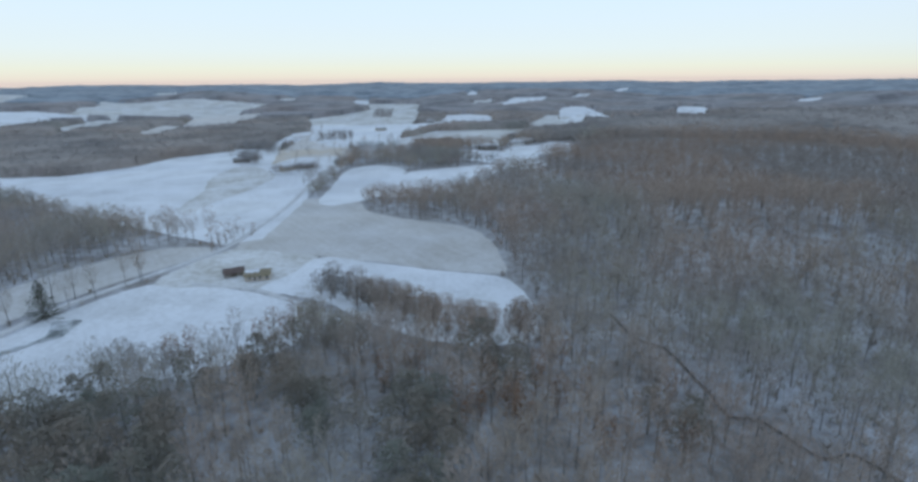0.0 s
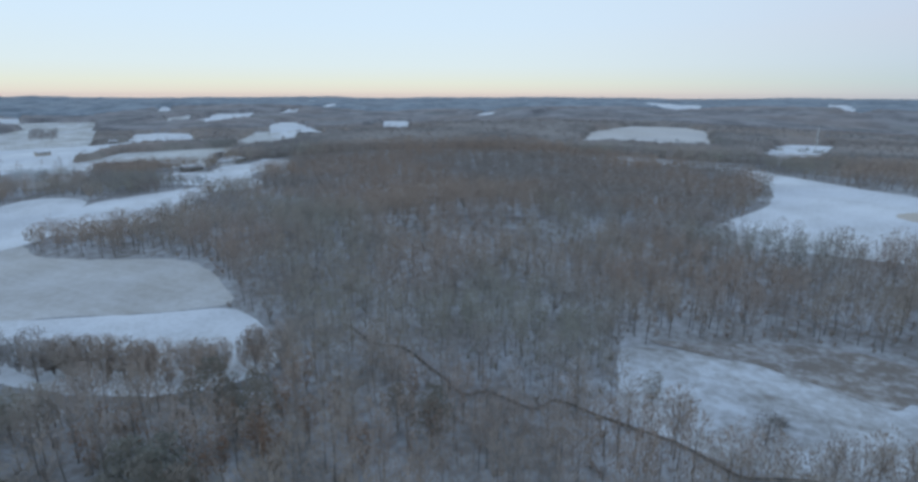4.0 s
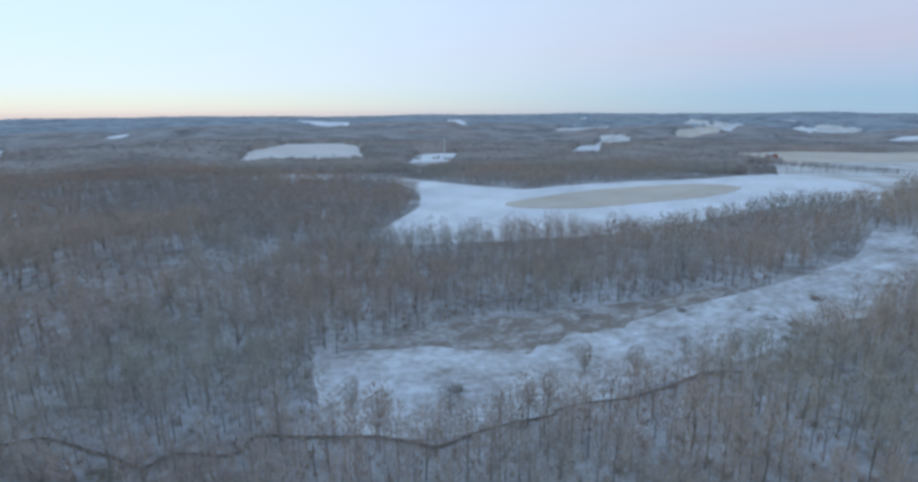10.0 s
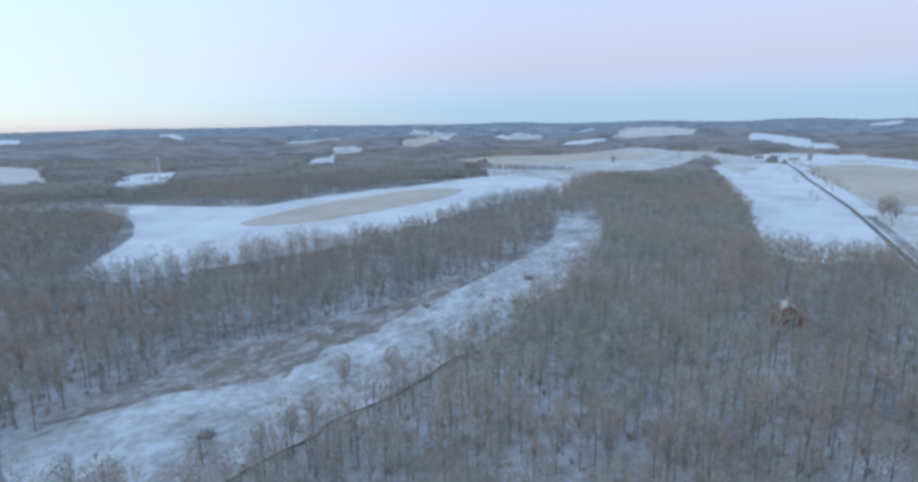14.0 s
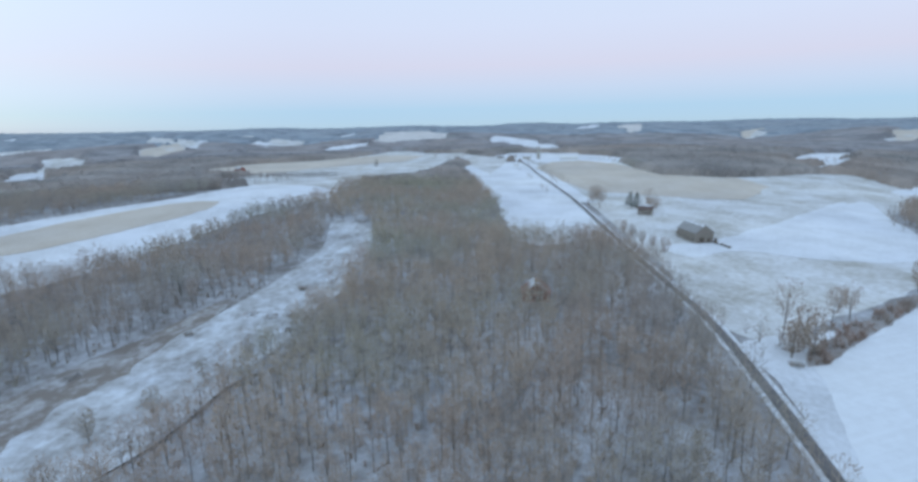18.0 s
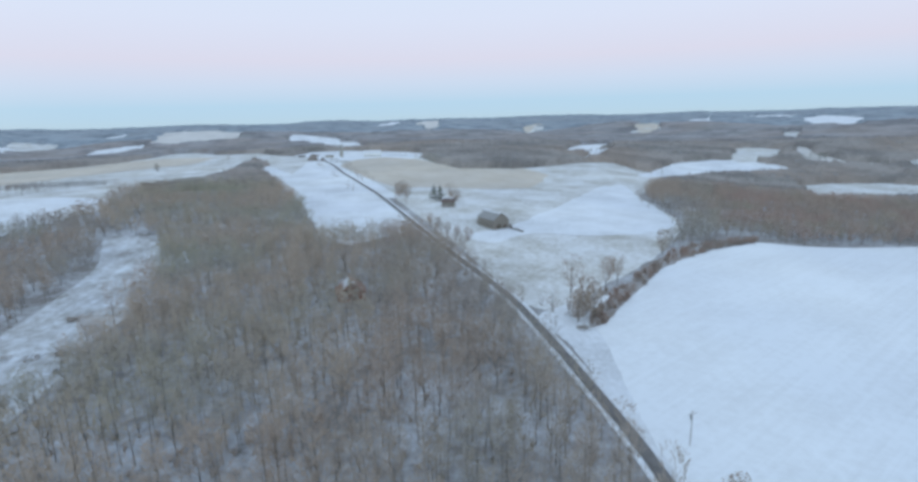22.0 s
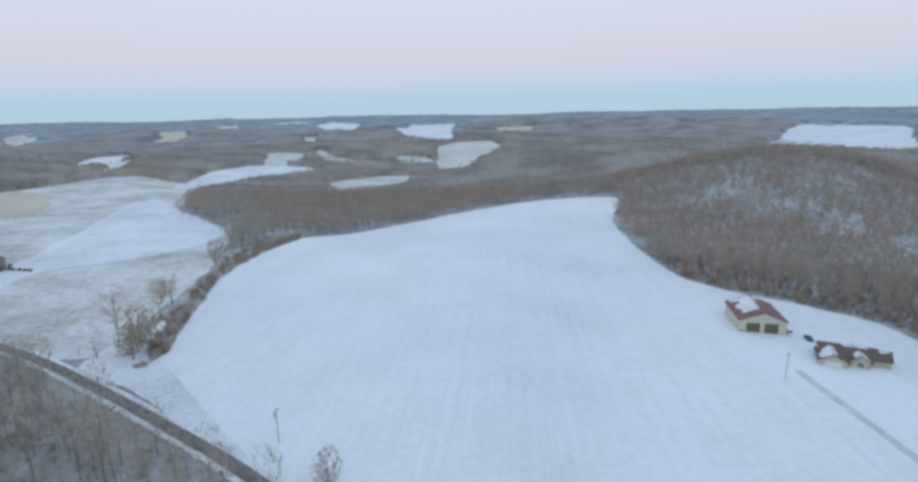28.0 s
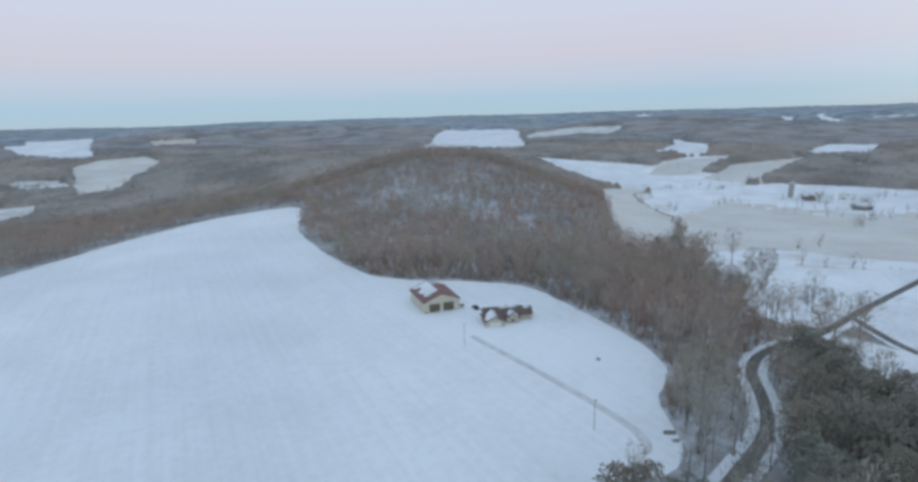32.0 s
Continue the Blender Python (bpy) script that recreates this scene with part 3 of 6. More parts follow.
field_plan("tower_field", "fallow", 0, [(433, 490), (556, 596), (685, 675), (889, 839), (904, 800), (976, 760), (898, 656), (635, 452), (580, 418), (523, 463), (477, 480)])
field_plan("far_bend", "snow", 0, [(2119, 1941), (2955, 2463), (2681, 1988), (1664, 1260), (2043, 1701)])
field_plan("far_bend", "snow", 0, [(3431, 1757), (3584, 1694), (1800, 782), (1702, 766), (1728, 835)])
field_plan("far_line", "thin", 0, [(1761, 523), (2320, 597), (2474, 474), (2470, 439), (1907, 446)])
field_plan("far_flat", "thin", 0, [(1180, 246), (1718, 336), (1718, 258), (1277, 164)])
field_plan("far_glint", "snow", 0, [(892, 238), (1225, 281), (1254, 242), (939, 180), (885, 208)])
field_plan("tower_clearing", "snow", 0, [(539, 340), (719, 420), (792, 443), (856, 417), (794, 376), (571, 291), (539, 308)])
field_plan("far_glint", "snow", 0, [(3450, 844), (4453, 976), (3412, 758)])
field_plan("far_strip", "thin", 0, [(2557, 195), (3677, 187), (3579, 73), (2508, 38), (2466, 124)])
field_plan("far_tan", "tan", 0, [(1712, 120), (2462, 99), (2539, 0), (1723, 8), (1622, 48), (1659, 100)])
field_plan("far_patch", "snow", 0, [(1768, 0), (2652, -51), (2652, -90), (1765, -35)])
field_plan("far_patch", "snow", 0, [(2583, -249), (2685, -295), (2663, -380), (1878, -234)])
field_plan("far_patch", "thin", 0, [(1409, -84), (1836, -170), (1391, -125)])
field_plan("far_long", "snow", 0, [(1780, -375), (1892, -456), (1932, -610), (1868, -576), (1433, -383), (1469, -336)])
field_plan("far_terrace", "fallow", 0, [(1886, -595), (2635, -862), (2811, -951), (3614, -1364), (2625, -1170), (2368, -1148), (1851, -873), (1865, -738), (1849, -644)])
field_plan("far_patch", "snow", 0, [(2762, -683), (2914, -842), (2663, -749)])
field_plan("farm_tan", "tan", 1, [(1070, -20), (1131, -120), (1159, -262), (1179, -331), (1184, -397), (1103, -468), (997, -379), (975, -266), (960, -200), (930, -138), (890, -60), (900, -35), (980, -30)])
field_plan("east_ridge_open", "thin", 0, [(645, -5), (796, -42), (902, -85), (1069, -192), (1151, -284), (1230, -390), (1479, -540), (1181, -505), (1133, -573), (963, -552), (852, -537), (637, -366), (901, -449), (660, -282), (617, -210), (589, -158), (571, -134), (636, -114), (659, -61)])
field_plan("far_valley", "snow", 0, [(1810, -1024), (1970, -1155), (1903, -1196), (1804, -1265), (1036, -790), (902, -730), (958, -687), (1154, -726)])
field_plan("far_slope", "snow", 0, [(2491, -1970), (3602, -3016), (3489, -3146), (2449, -2091)])
field_plan("far_slope", "fallow", 0, [(2610, -2377), (3349, -3187), (3080, -3115), (1725, -1732), (1706, -1641)])
field_plan("far_slope", "tan", 0, [(1390, -1887), (1786, -2512), (1826, -2723), (1695, -2493), (1370, -1931)])
field_plan("far_slope", "tan", 0, [(937, -1984), (1035, -2369), (938, -2300), (758, -1784), (808, -1780)])
field_plan("wood_line", "snow", 0, [(473, -739), (666, -1144), (654, -1302), (555, -1091), (456, -812)])
field_plan("glade", "thin", 0, [(282, -958), (329, -1154), (300, -1172), (240, -1137), (222, -1015), (261, -952)])
field_plan("glade", "fallow", 0, [(215, -1103), (230, -1188), (218, -1200), (187, -1113), (124, -1040), (78, -1045), (67, -1000), (142, -999), (174, -994)])
field_plan("glade", "thin", 0, [(63, -1058), (43, -1092), (-6, -1065), (-25, -984), (-25, -948), (38, -974)])
field_plan("glade", "thin", 0, [(148, -769), (129, -834), (68, -880), (19, -868), (25, -726), (96, -622)])
field_plan("far_slope", "snow", 0, [(979, -2647), (1218, -3706), (892, -2636)])
field_plan("far_slope", "snow", 0, [(604, -3190), (536, -3255), (344, -2923), (171, -1559), (228, -1630)])
field_plan("far_slope", "thin", 0, [(366, -1680), (301, -1605), (256, -1310), (290, -1364)])
field_plan("valley_white", "snow", 0, [(90, -1633), (63, -2766), (-154, -2560), (-71, -1257), (-17, -1262), (46, -1352)])
field_plan("valley_pale", "fallow", 0, [(-19, -853), (-28, -1181), (-77, -1249), (-159, -1257), (-176, -1163), (-99, -947), (-67, -812)])
field_plan("far_slope", "tan", 0, [(-276, -2208), (-327, -2201), (-437, -2128), (-278, -1369), (-188, -1362)])
field_plan("west_ridge", "snow", 0, [(-709, -1080), (-1202, -1727), (-1705, -2165), (-1732, -2037), (-1781, -1902), (-1222, -1278), (-846, -862), (-785, -857), (-726, -923), (-355, -494)])
field_plan("west_ridge", "thin", 0, [(-1176, -1217), (-1610, -1485), (-1629, -1197), (-1596, -1161), (-1196, -1015), (-986, -1009)])
field_plan("west_patch", "snow", 0, [(-973, -640), (-1127, -684), (-997, -602), (-951, -615)])
field_plan("west_patch", "snow", 0, [(-1217, -748), (-1480, -882), (-1202, -701), (-1179, -624), (-1017, -543), (-971, -570), (-1004, -609)])
field_plan("west_slope", "fallow", 0, [(-786, -519), (-907, -573), (-1025, -512), (-996, -484), (-833, -472)])
field_plan("west_slope", "fallow", 0, [(-819, -444), (-953, -465), (-1087, -386), (-1024, -380), (-874, -376), (-828, -353)])
field_plan("west_patch", "snow", 0, [(-1109, -414), (-1320, -438), (-1278, -364), (-1318, -329), (-1116, -317), (-1083, -395)])
field_plan("west_patch", "snow", 0, [(-1006, -307), (-1101, -311), (-1001, -288)])
field_plan("far_west", "snow", 0, [(-2808, -1179), (-2912, -1170), (-1980, -750), (-1908, -774)])
field_plan("far_west", "snow", 0, [(-2684, -995), (-3386, -1117), (-2429, -838), (-2220, -677), (-1975, -664)])
field_plan("far_west", "snow", 0, [(-2684, -1895), (-3647, -2474), (-2835, -1826)])
field_plan("far_west", "snow", 0, [(-1889, -1108), (-3408, -1898), (-3029, -1616)])
road_plan("country_road_north", 2.7, [(-172, 142), (-157, 165), (-150, 190), (-136, 218), (-119, 254), (-115, 292), (-115, 347), (-121, 430), (-121, 512), (-115, 590)])
road_plan("driveway_track", 1.8, [(-57, 185), (-67, 191), (-82, 201), (-95, 205), (-111, 208)])
road_plan("lane_track", 1.8, [(-82, 135), (-77, 140), (-68, 152), (-58, 168), (-58, 180), (-57, 185), (-55, 188)])
road_plan("country_road_south", 3.1, [(759, -494), (676, -457), (582, -406), (499, -367), (424, -332), (384, -311), (314, -274), (173, -200), (135, -179), (94, -151), (68, -132), (52, -120), (39, -109), (26, -98), (8, -82)])
road_plan("winding_lane", 3.0, [(-91, -46), (-112, -48), (-138, -52), (-156, -61), (-173, -72), (-194, -76), (-227, -71), (-277, -70), (-342, -67), (-487, -60)], 3.0)
road_plan("side_lane", 3.0, [(-258, -70), (-241, -54), (-231, -42), (-225, -22)])
road_plan("farm_drive", 2.0, [(-121, -154), (-119, -131), (-117, -107), (-114, -82), (-111, -71), (-107, -67), (-100, -65), (-95, -49)])
creek_plan([(50, 178), (56, 162), (63, 152), (66, 130), (71, 119), (82, 117), (89, 105), (92, 105), (95, 93), (100, 83), (106, 75), (116, 58), (130, 47), (140, 37), (143, 33), (154, 27), (164, 19), (172, 10), (184, -7), (190, -20)])
creek_plan([(-405, -233), (-440, -258), (-485, -303), (-556, -371), (-597, -411), (-646, -436), (-710, -445)], 1.5, 0.5, "thin dark brook winding between snowy fields")
PINES_LAWN = [(-71, -61), (-75, -59), (-79, -58), (-81, -55), (-80, -53), (-87, -51), (-92, -51), (-96, -50), (-99, -48), (-97, -45), (-94, -42), (-88, -49), (-92, -46)]
OPEN_SLOPE = [(-220, -447), (-241, -432), (-252, -403), (-268, -385), (-277, -363), (-285, -343), (-294, -324), (-299, -308), (-304, -290), (-315, -281), (108, 240), (119, 232), (131, 229), (158, 224), (170, 219), (187, 210), (202, 208), (162, 206)]
PINE_STANDS = [
    [(-112, 101), (-103, 112), (-94, 120), (-82, 114), (-71, 111), (-58, 93), (-48, 74), (-79, 72)],
    [(-71, 124), (-64, 132), (-56, 141), (-48, 141), (-45, 129), (-51, 120), (-65, 117)],
    [(-44, 120), (-27, 120), (-22, 102), (-38, 102)],
    [(-23, 121), (-5, 118), (-1, 93), (-3, 78), (-14, 78)],
    [(-4, 142), (15, 138), (16, 121), (-2, 124)],
]
LANE_STANDS = [[(-164, -59), (-196, -63), (-185, -50), (-168, -38), (-164, -28), (-162, -19), (-117, -9), (-97, -27), (-103, -34), (-131, -43)]]
PINES_ALONE = [(45, 111), (53, 105), (49, 100)]
PINES_WEST = [(-194, -70), (-184, -60), (-167, -50), (-173, -46), (-170, -39), (-164, -34), (-173, -32), (-170, -28), (-139, -42), (-136, -35), (-137, -30), (-141, -25), (-146, -22), (-150, -52), (-151, -43), (-150, -36), (-152, -29), (-128, -45), (-175, -23), (-153, -21), (-72, -62), (-75, -58), (-82, -56), (-85, -52), (-96, -52), (-101, -49), (-100, -45), (-296, -175), (-274, -189), (-301, -190), (-276, -152), (-251, -128), (-247, -116), (-285, -129), (-170, -62), (-209, -72)]
OAKS = [(-63, 152), (-60, 156), (-57, 159), (-56, 164), (12, 112), (15, 107), (0, 108), (-8, 108), (14, 122), (29, 138), (-84, 139), (-82, 146), (-18, 138), (-12, 130), (8, 125), (20, 126), (13, 117), (24, 116), (-1, 123), (-8, 120), (4, 111), (14, 107), (-21, 128), (32, 121), (54, 121), (50, 101), (32, 100)]
LONE_TREES = [(-261, -88), (-259, -115), (-270, -127), (-270, -112), (-263, -81), (108, -186), (104, -184), (120, -237), (24, -107), (276, -265), (263, -260), (248, -254), (238, -253), (223, -247), (252, -247), (321, -338), (328, -350), (341, -355), (-99, 140), (-94, 140), (-87, 139), (-82, 140), (-102, 137), (143, 45), (116, 92), (114, 80), (173, 35), (181, 19), (128, 65), (135, 52), (149, 41), (199, 4), (210, -13)]
BIG_TREES = [(102, -177), (104, -187), (113, -189), (99, -184), (118, -297), (-253, -83), (-300, -130), (-296, -120), (-312, -147), (374, -331), (385, -335), (319, -331), (380, -326), (906, -292), (966, -432)]
# copses in the open country: kind, height, spacing, outline
COPSES = [
    ("bare", 0.9, 5.0, [(-223, 545), (-200, 538), (-214, 580), (-240, 589)]),
    ("bare", 0.9, 6.0, [(-256, 641), (-214, 628), (-238, 699), (-283, 710)]),
    ("pine", 0.8, 7.0, [(-116, 578), (-53, 544), (-62, 604), (-120, 643)]),
    ("bare", 0.9, 6.5, [(-52, 526), (0, 459), (3, 526), (-53, 575)]),
    ("bare", 0.8, 9.0, [(-192, 727), (-142, 729), (-168, 847), (-214, 838)]),
    ("bare", 0.7, 3.2, [(-171, 471), (-166, 478), (-139, 482), (-128, 495), (-131, 499), (-141, 487), (-168, 484)]),
    ("pine", 0.7, 4.5, [(-120, 494), (-110, 501), (-107, 525), (-120, 522)]),
    ("pine", 0.7, 5.0, [(1, 495), (19, 484), (20, 500), (2, 512)]),
    ("pine", 0.7, 5.0, [(24, 484), (34, 478), (36, 494), (26, 500)]),
    ("bare", 0.8, 10.0, [(-191, 1214), (-149, 1206), (-161, 1316), (-206, 1343)]),
    ("bare", 0.8, 10.0, [(-207, 1348), (-160, 1338), (-170, 1426), (-223, 1452)]),
    ("pine", 0.8, 8.0, [(199, -1003), (150, -1026), (161, -1070), (201, -1048)]),
    ("pine", 0.8, 8.0, [(94, -990), (72, -996), (76, -1037), (95, -1031)]),
    ("pine", 0.8, 8.0, [(56, -971), (10, -977), (12, -1031), (57, -1019)]),
    ("bare", 0.6, 6.5, [(782, -40), (756, -100), (743, -149), (738, -181), (765, -183), (790, -149), (815, -98), (840, -40)]),
    ("bare", 0.6, 8.0, [(-696, -436), (-708, -426), (-732, -382), (-762, -368), (-768, -376), (-738, -392), (-715, -434)]),
    ("bare", 0.6, 9.0, [(-820, -370), (-859, -364), (-866, -376), (-824, -382)]),
]
SPRUCES = [(352, -344), (341, -341), (-150, 177)]
HEDGE_NORTH = [(-50, 194), (-44, 191), (-39, 187), (-34, 184), (-29, 180), (-25, 177), (-20, 175), (-16, 173), (-11, 169), (-5, 167), (-0, 165), (5, 165), (10, 162), (16, 162), (22, 159), (-50, 162), (-43, 154), (-35, 150), (-39, 156)]
FARM_TREES = [(-223, 845), (-186, 768), (-183, 808), (-154, 773), (-237, 586), (-224, 570), (-222, 582), (-276, 660), (-253, 675), (-232, 657), (-118, 515), (-117, 548), (-121, 539), (-163, 502), (-156, 507), (-145, 499), (-137, 510), (-251, 996), (-197, 1430), (-212, 1428), (-52, 567), (-40, 574), (-89, 609), (-98, 626), (-75, 633), (9, 521), (25, 514), (45, 545), (-742, -274), (-726, -259), (-744, -257), (-760, -254), (-744, -240), (-727, -226), (-740, -217), (-704, -198), (-680, -186), (-716, -192), (-761, -198), (-784, -197), (-723, -244), (-730, -279), (-121, 265), (-122, 273), (-122, 282), (-125, 425), (-125, 439), (-128, 464), (-129, 485), (-122, 545), (-122, 568), (-118, 280), (-121, 258)]
BRUSH = [(141, 69, 4), (239, -35, 5), (272, -46, 7), (224, -30, 4), (221, 46, 5), (253, -18, 7), (243, 8, 4), (141, 69, 5), (244, -26, 7), (272, -45, 4), (239, -34, 5), (107, -182, 7), (97, -172, 4), (-145, -254, 5), (-151, -251, 7), (-151, -258, 4)]


def far_strips(count):
    """Long thin fields lying across the far hills."""
    rng = np.random.default_rng(77)
    made = 0
    while made < count:
        a, r = radians(rng.uniform(-58, 260)), rng.uniform(2300, 4400)
        half, deep = rng.uniform(40, 120) * (0.6 + r / 3000), rng.uniform(14, 40) * (0.5 + r / 1800)
        c, out, along = np.array([math.sin(a), math.cos(a)]) * r, np.array([math.sin(a), math.cos(a)]), np.array([math.cos(a), -math.sin(a)])
        tilt = rng.uniform(-0.25, 0.25)
        pts = [c + along * half * u + out * (deep * v + tilt * half * u) for u, v in ((-1, -0.2), (-0.4, -1), (0.5, -0.8), (1, 0.1), (0.6, 1), (-0.5, 0.7))]
        if any(inside(line, np.array(pts)).any() or inside(np.array(pts), line).any() for line in OPEN):
            continue
        field_plan("far_field", ("snow", "thin", "fallow", "snow", "stubble")[made % 5], 0, [(round(float(x)), round(float(y))) for x, y in pts])
        made += 1


far_strips(46)

# ---- trees ----


def taper(verts, faces, path, radii, sides):
    """A tapered limb along path, as plain lists."""
    base = len(verts)
    for (x, y, z), r in zip(path, radii):
        for k in range(sides):
            a = 2 * math.pi * k / sides
            verts.append((x + r * math.cos(a), y + r * math.sin(a), z))
    for i in range(len(path) - 1):
        for k in range(sides):
            a, b = base + i * sides + k, base + i * sides + (k + 1) % sides
            faces.append((a, b, b + sides))
            faces.append((a, b + sides, a + sides))


def sliver(verts, faces, p, d, length, width, rng):
    """A fine twig: a long thin triangle."""
    s = Vector(d).cross(Vector((rng.uniform(-1, 1), rng.uniform(-1, 1), rng.uniform(-1, 1)))).normalized() * width / 2
    p = Vector(p)
    i = len(verts)
    verts += [tuple(p - s), tuple(p + s), tuple(p + Vector(d).normalized() * length)]
    faces.append((i, i + 1, i + 2))


def bare_tree(seed, tall, limbs, twigs, twig_w, spread, sides=5, trunk_r=0.22, low=0.45, wild=0.45, stem=0.85, twig_l=1.0):
    """Trunk and crown lists of a leafless tree: a straight stem, rising limbs, and fine twigs filling a tall rounded crown."""
    rng = random.Random(seed)
    tv, tf, cv, cf = [], [], [], []
    lean = (rng.uniform(-0.03, 0.03), rng.uniform(-0.03, 0.03))
    segs = 4 if sides > 4 else 2 if sides > 3 else 1
    path, rad = [], []
    for i in range(segs + 1):
        t = i / segs
        bend = rng.uniform(-0.15, 0.15) * t
        path.append((lean[0] * tall * t + bend, lean[1] * tall * t - bend, tall * stem * t - 0.4 * (i == 0)))
        rad.append(trunk_r * (1.2 if i == 0 else 1) * (1 - 0.8 * t))
    taper(tv, tf, path, rad, sides)
    mid_z, half = tall * (low + 1) / 2, tall * (1 - low) / 2
    root_z = tall * low * 0.85
    lobes = [(rng.uniform(0, 6.28), rng.uniform(0.75, 1.15)) for k in range(3)]

    def shell(ang, up, depth):
        wide = spread * max(0.0, 1 - up * up) ** 0.4 * (0.88 + 0.12 * up)
        wide *= 0.9 + 0.12 * sum(math.cos(ang * (k + 1) - p) * q for k, (p, q) in enumerate(lobes))
        return Vector((lean[0] * tall * 0.7 + wide * depth * math.cos(ang), lean[1] * tall * 0.7 + wide * depth * math.sin(ang), mid_z + half * up))

    for i in range(limbs):
        ang = i * 2.4 + rng.uniform(-0.4, 0.4)
        up = -0.75 + 1.5 * (i + rng.random()) / limbs
        tip = shell(ang, up, 0.85)
        z0 = max(root_z, tip.z - rng.uniform(0.9, 1.5) * spread)
        p = Vector((lean[0] * z0, lean[1] * z0, z0))
        r0 = trunk_r * 0.4 * (1.15 - z0 / tall)
        if sides > 4:
            taper(cv, cf, [tuple(p), tuple(p.lerp(tip, 0.5) + Vector((0, 0, -0.1 * spread))), tuple(tip)], [r0, r0 * 0.6, 0.02], 3)
        else:
            sliver(cv, cf, p, tip - p, (tip - p).length, max(twig_w, r0 * 1.6), rng)
    for j in range(twigs):
        ang, up = rng.uniform(0, 6.2832), rng.uniform(-1, 1)
        q = shell(ang, up * 0.96, math.sqrt(rng.uniform(0.12, 0.9)))
        src = Vector((0, 0, q.z - rng.uniform(0.5, 1.7) * spread * 0.8))
        d = (q - src).normalized() + Vector((rng.uniform(-wild, wild), rng.uniform(-wild, wild), rng.uniform(-wild, wild) + 0.1))
        ln = twig_l * rng.uniform(0.7, 1.5) * (0.35 + 0.65 * (1 - abs(up))) * tall / 13
        d = d.normalized()
        # two in three broaden outwards, as a spray of end twigs does
        if j % 3:
            sliver(cv, cf, q + d * ln * 0.4, -d, ln, twig_w * rng.uniform(0.8, 1.5), rng)
        else:
            sliver(cv, cf, q - d * ln * 0.6, d, ln, twig_w * rng.uniform(0.7, 1.3), rng)
    return (tv, tf), (cv, cf)


def pine_tree(seed, tall, tiers, per, spread, sides=5, trunk_r=0.2, low=0.18, detail=6, round_top=1):
    """Trunk and crown lists of a pine: tiers of boughs of many small needle sprays, with gaps."""
    rng = random.Random(seed)
    tv, tf, cv, cf = [], [], [], []
    taper(tv, tf, [(0, 0, -0.4), (0.05, 0, tall * 0.5), (0, 0.05, tall * 0.97)], [trunk_r * 1.2, trunk_r * 0.7, 0.03], sides)
    for i in range(tiers):
        t = low + (0.99 - low) * i / (tiers - 1)
        u = (t - low) / (1 - low)
        out = spread * ((1 - u) ** 0.75 if round_top < 1 else (1 - u ** 2.2) ** 0.6 * (0.72 + 0.28 * min(1, u * 3))) * rng.uniform(0.8, 1.15) + 0.25
        z = t * tall
        for j in range(per):
            ang = i * 1.9 + 2 * math.pi * j / per + rng.uniform(-0.4, 0.4)
            if rng.random() < 0.12:
                continue
            reach = out * rng.uniform(0.7, 1.2)
            tip = Vector((math.cos(ang) * reach, math.sin(ang) * reach, z + rng.uniform(-0.15, 0.1) * reach + 0.3))
            p = Vector((0, 0, z))
            for k in range(detail):
                u = (k + rng.random()) / detail
                q = p.lerp(tip, u)
                d = Vector((math.cos(ang + rng.uniform(-1.1, 1.1)), math.sin(ang + rng.uniform(-1.1, 1.1)), rng.uniform(-0.25, 0.7)))
                sliver(cv, cf, q, d, rng.uniform(0.5, 1.0) * (0.5 + 0.5 * out / spread) * tall / 14, rng.uniform(0.3, 0.6) * tall / 14, rng)
    return (tv, tf), (cv, cf)


def clump_pine(seed, tall, boughs, sprays, spread):
    """Trunk and crown lists of a broad white pine: boughs that end in rounded tufts of short needle sprays."""
    rng = random.Random(seed)
    tv, tf, cv, cf = [], [], [], []
    taper(tv, tf, [(0, 0, -0.4), (0.05, 0, tall * 0.5), (0, 0.05, tall * 0.95)], [0.28, 0.18, 0.04], 5)
    for i in range(boughs):
        u = (i + 0.5) / boughs
        ang, z = i * 2.4 + rng.uniform(-0.3, 0.3), tall * (0.28 + 0.68 * u)
        reach = spread * (1 - u ** 2.5) ** 0.7 * rng.uniform(0.55, 1.0)
        tip = Vector((math.cos(ang) * reach, math.sin(ang) * reach, z + 0.12 * reach))
        sliver(cv, cf, (0, 0, z - 0.3), tip - Vector((0, 0, z - 0.3)), reach + 0.4, 0.16, rng)
        wide = 2.1 * (1.1 - 0.45 * u) * rng.uniform(0.8, 1.2)
        for k in range(sprays):
            d = Vector((rng.gauss(0, 1), rng.gauss(0, 1), rng.gauss(0.15, 0.8))).normalized()
            q = tip + Vector((d.x * wide, d.y * wide, d.z * wide * 0.55)) * rng.uniform(0.35, 0.95)
            sliver(cv, cf, q, d + Vector((0, 0, 0.35)), rng.uniform(0.35, 0.65), rng.uniform(0.34, 0.52), rng)
    return (tv, tf), (cv, cf)


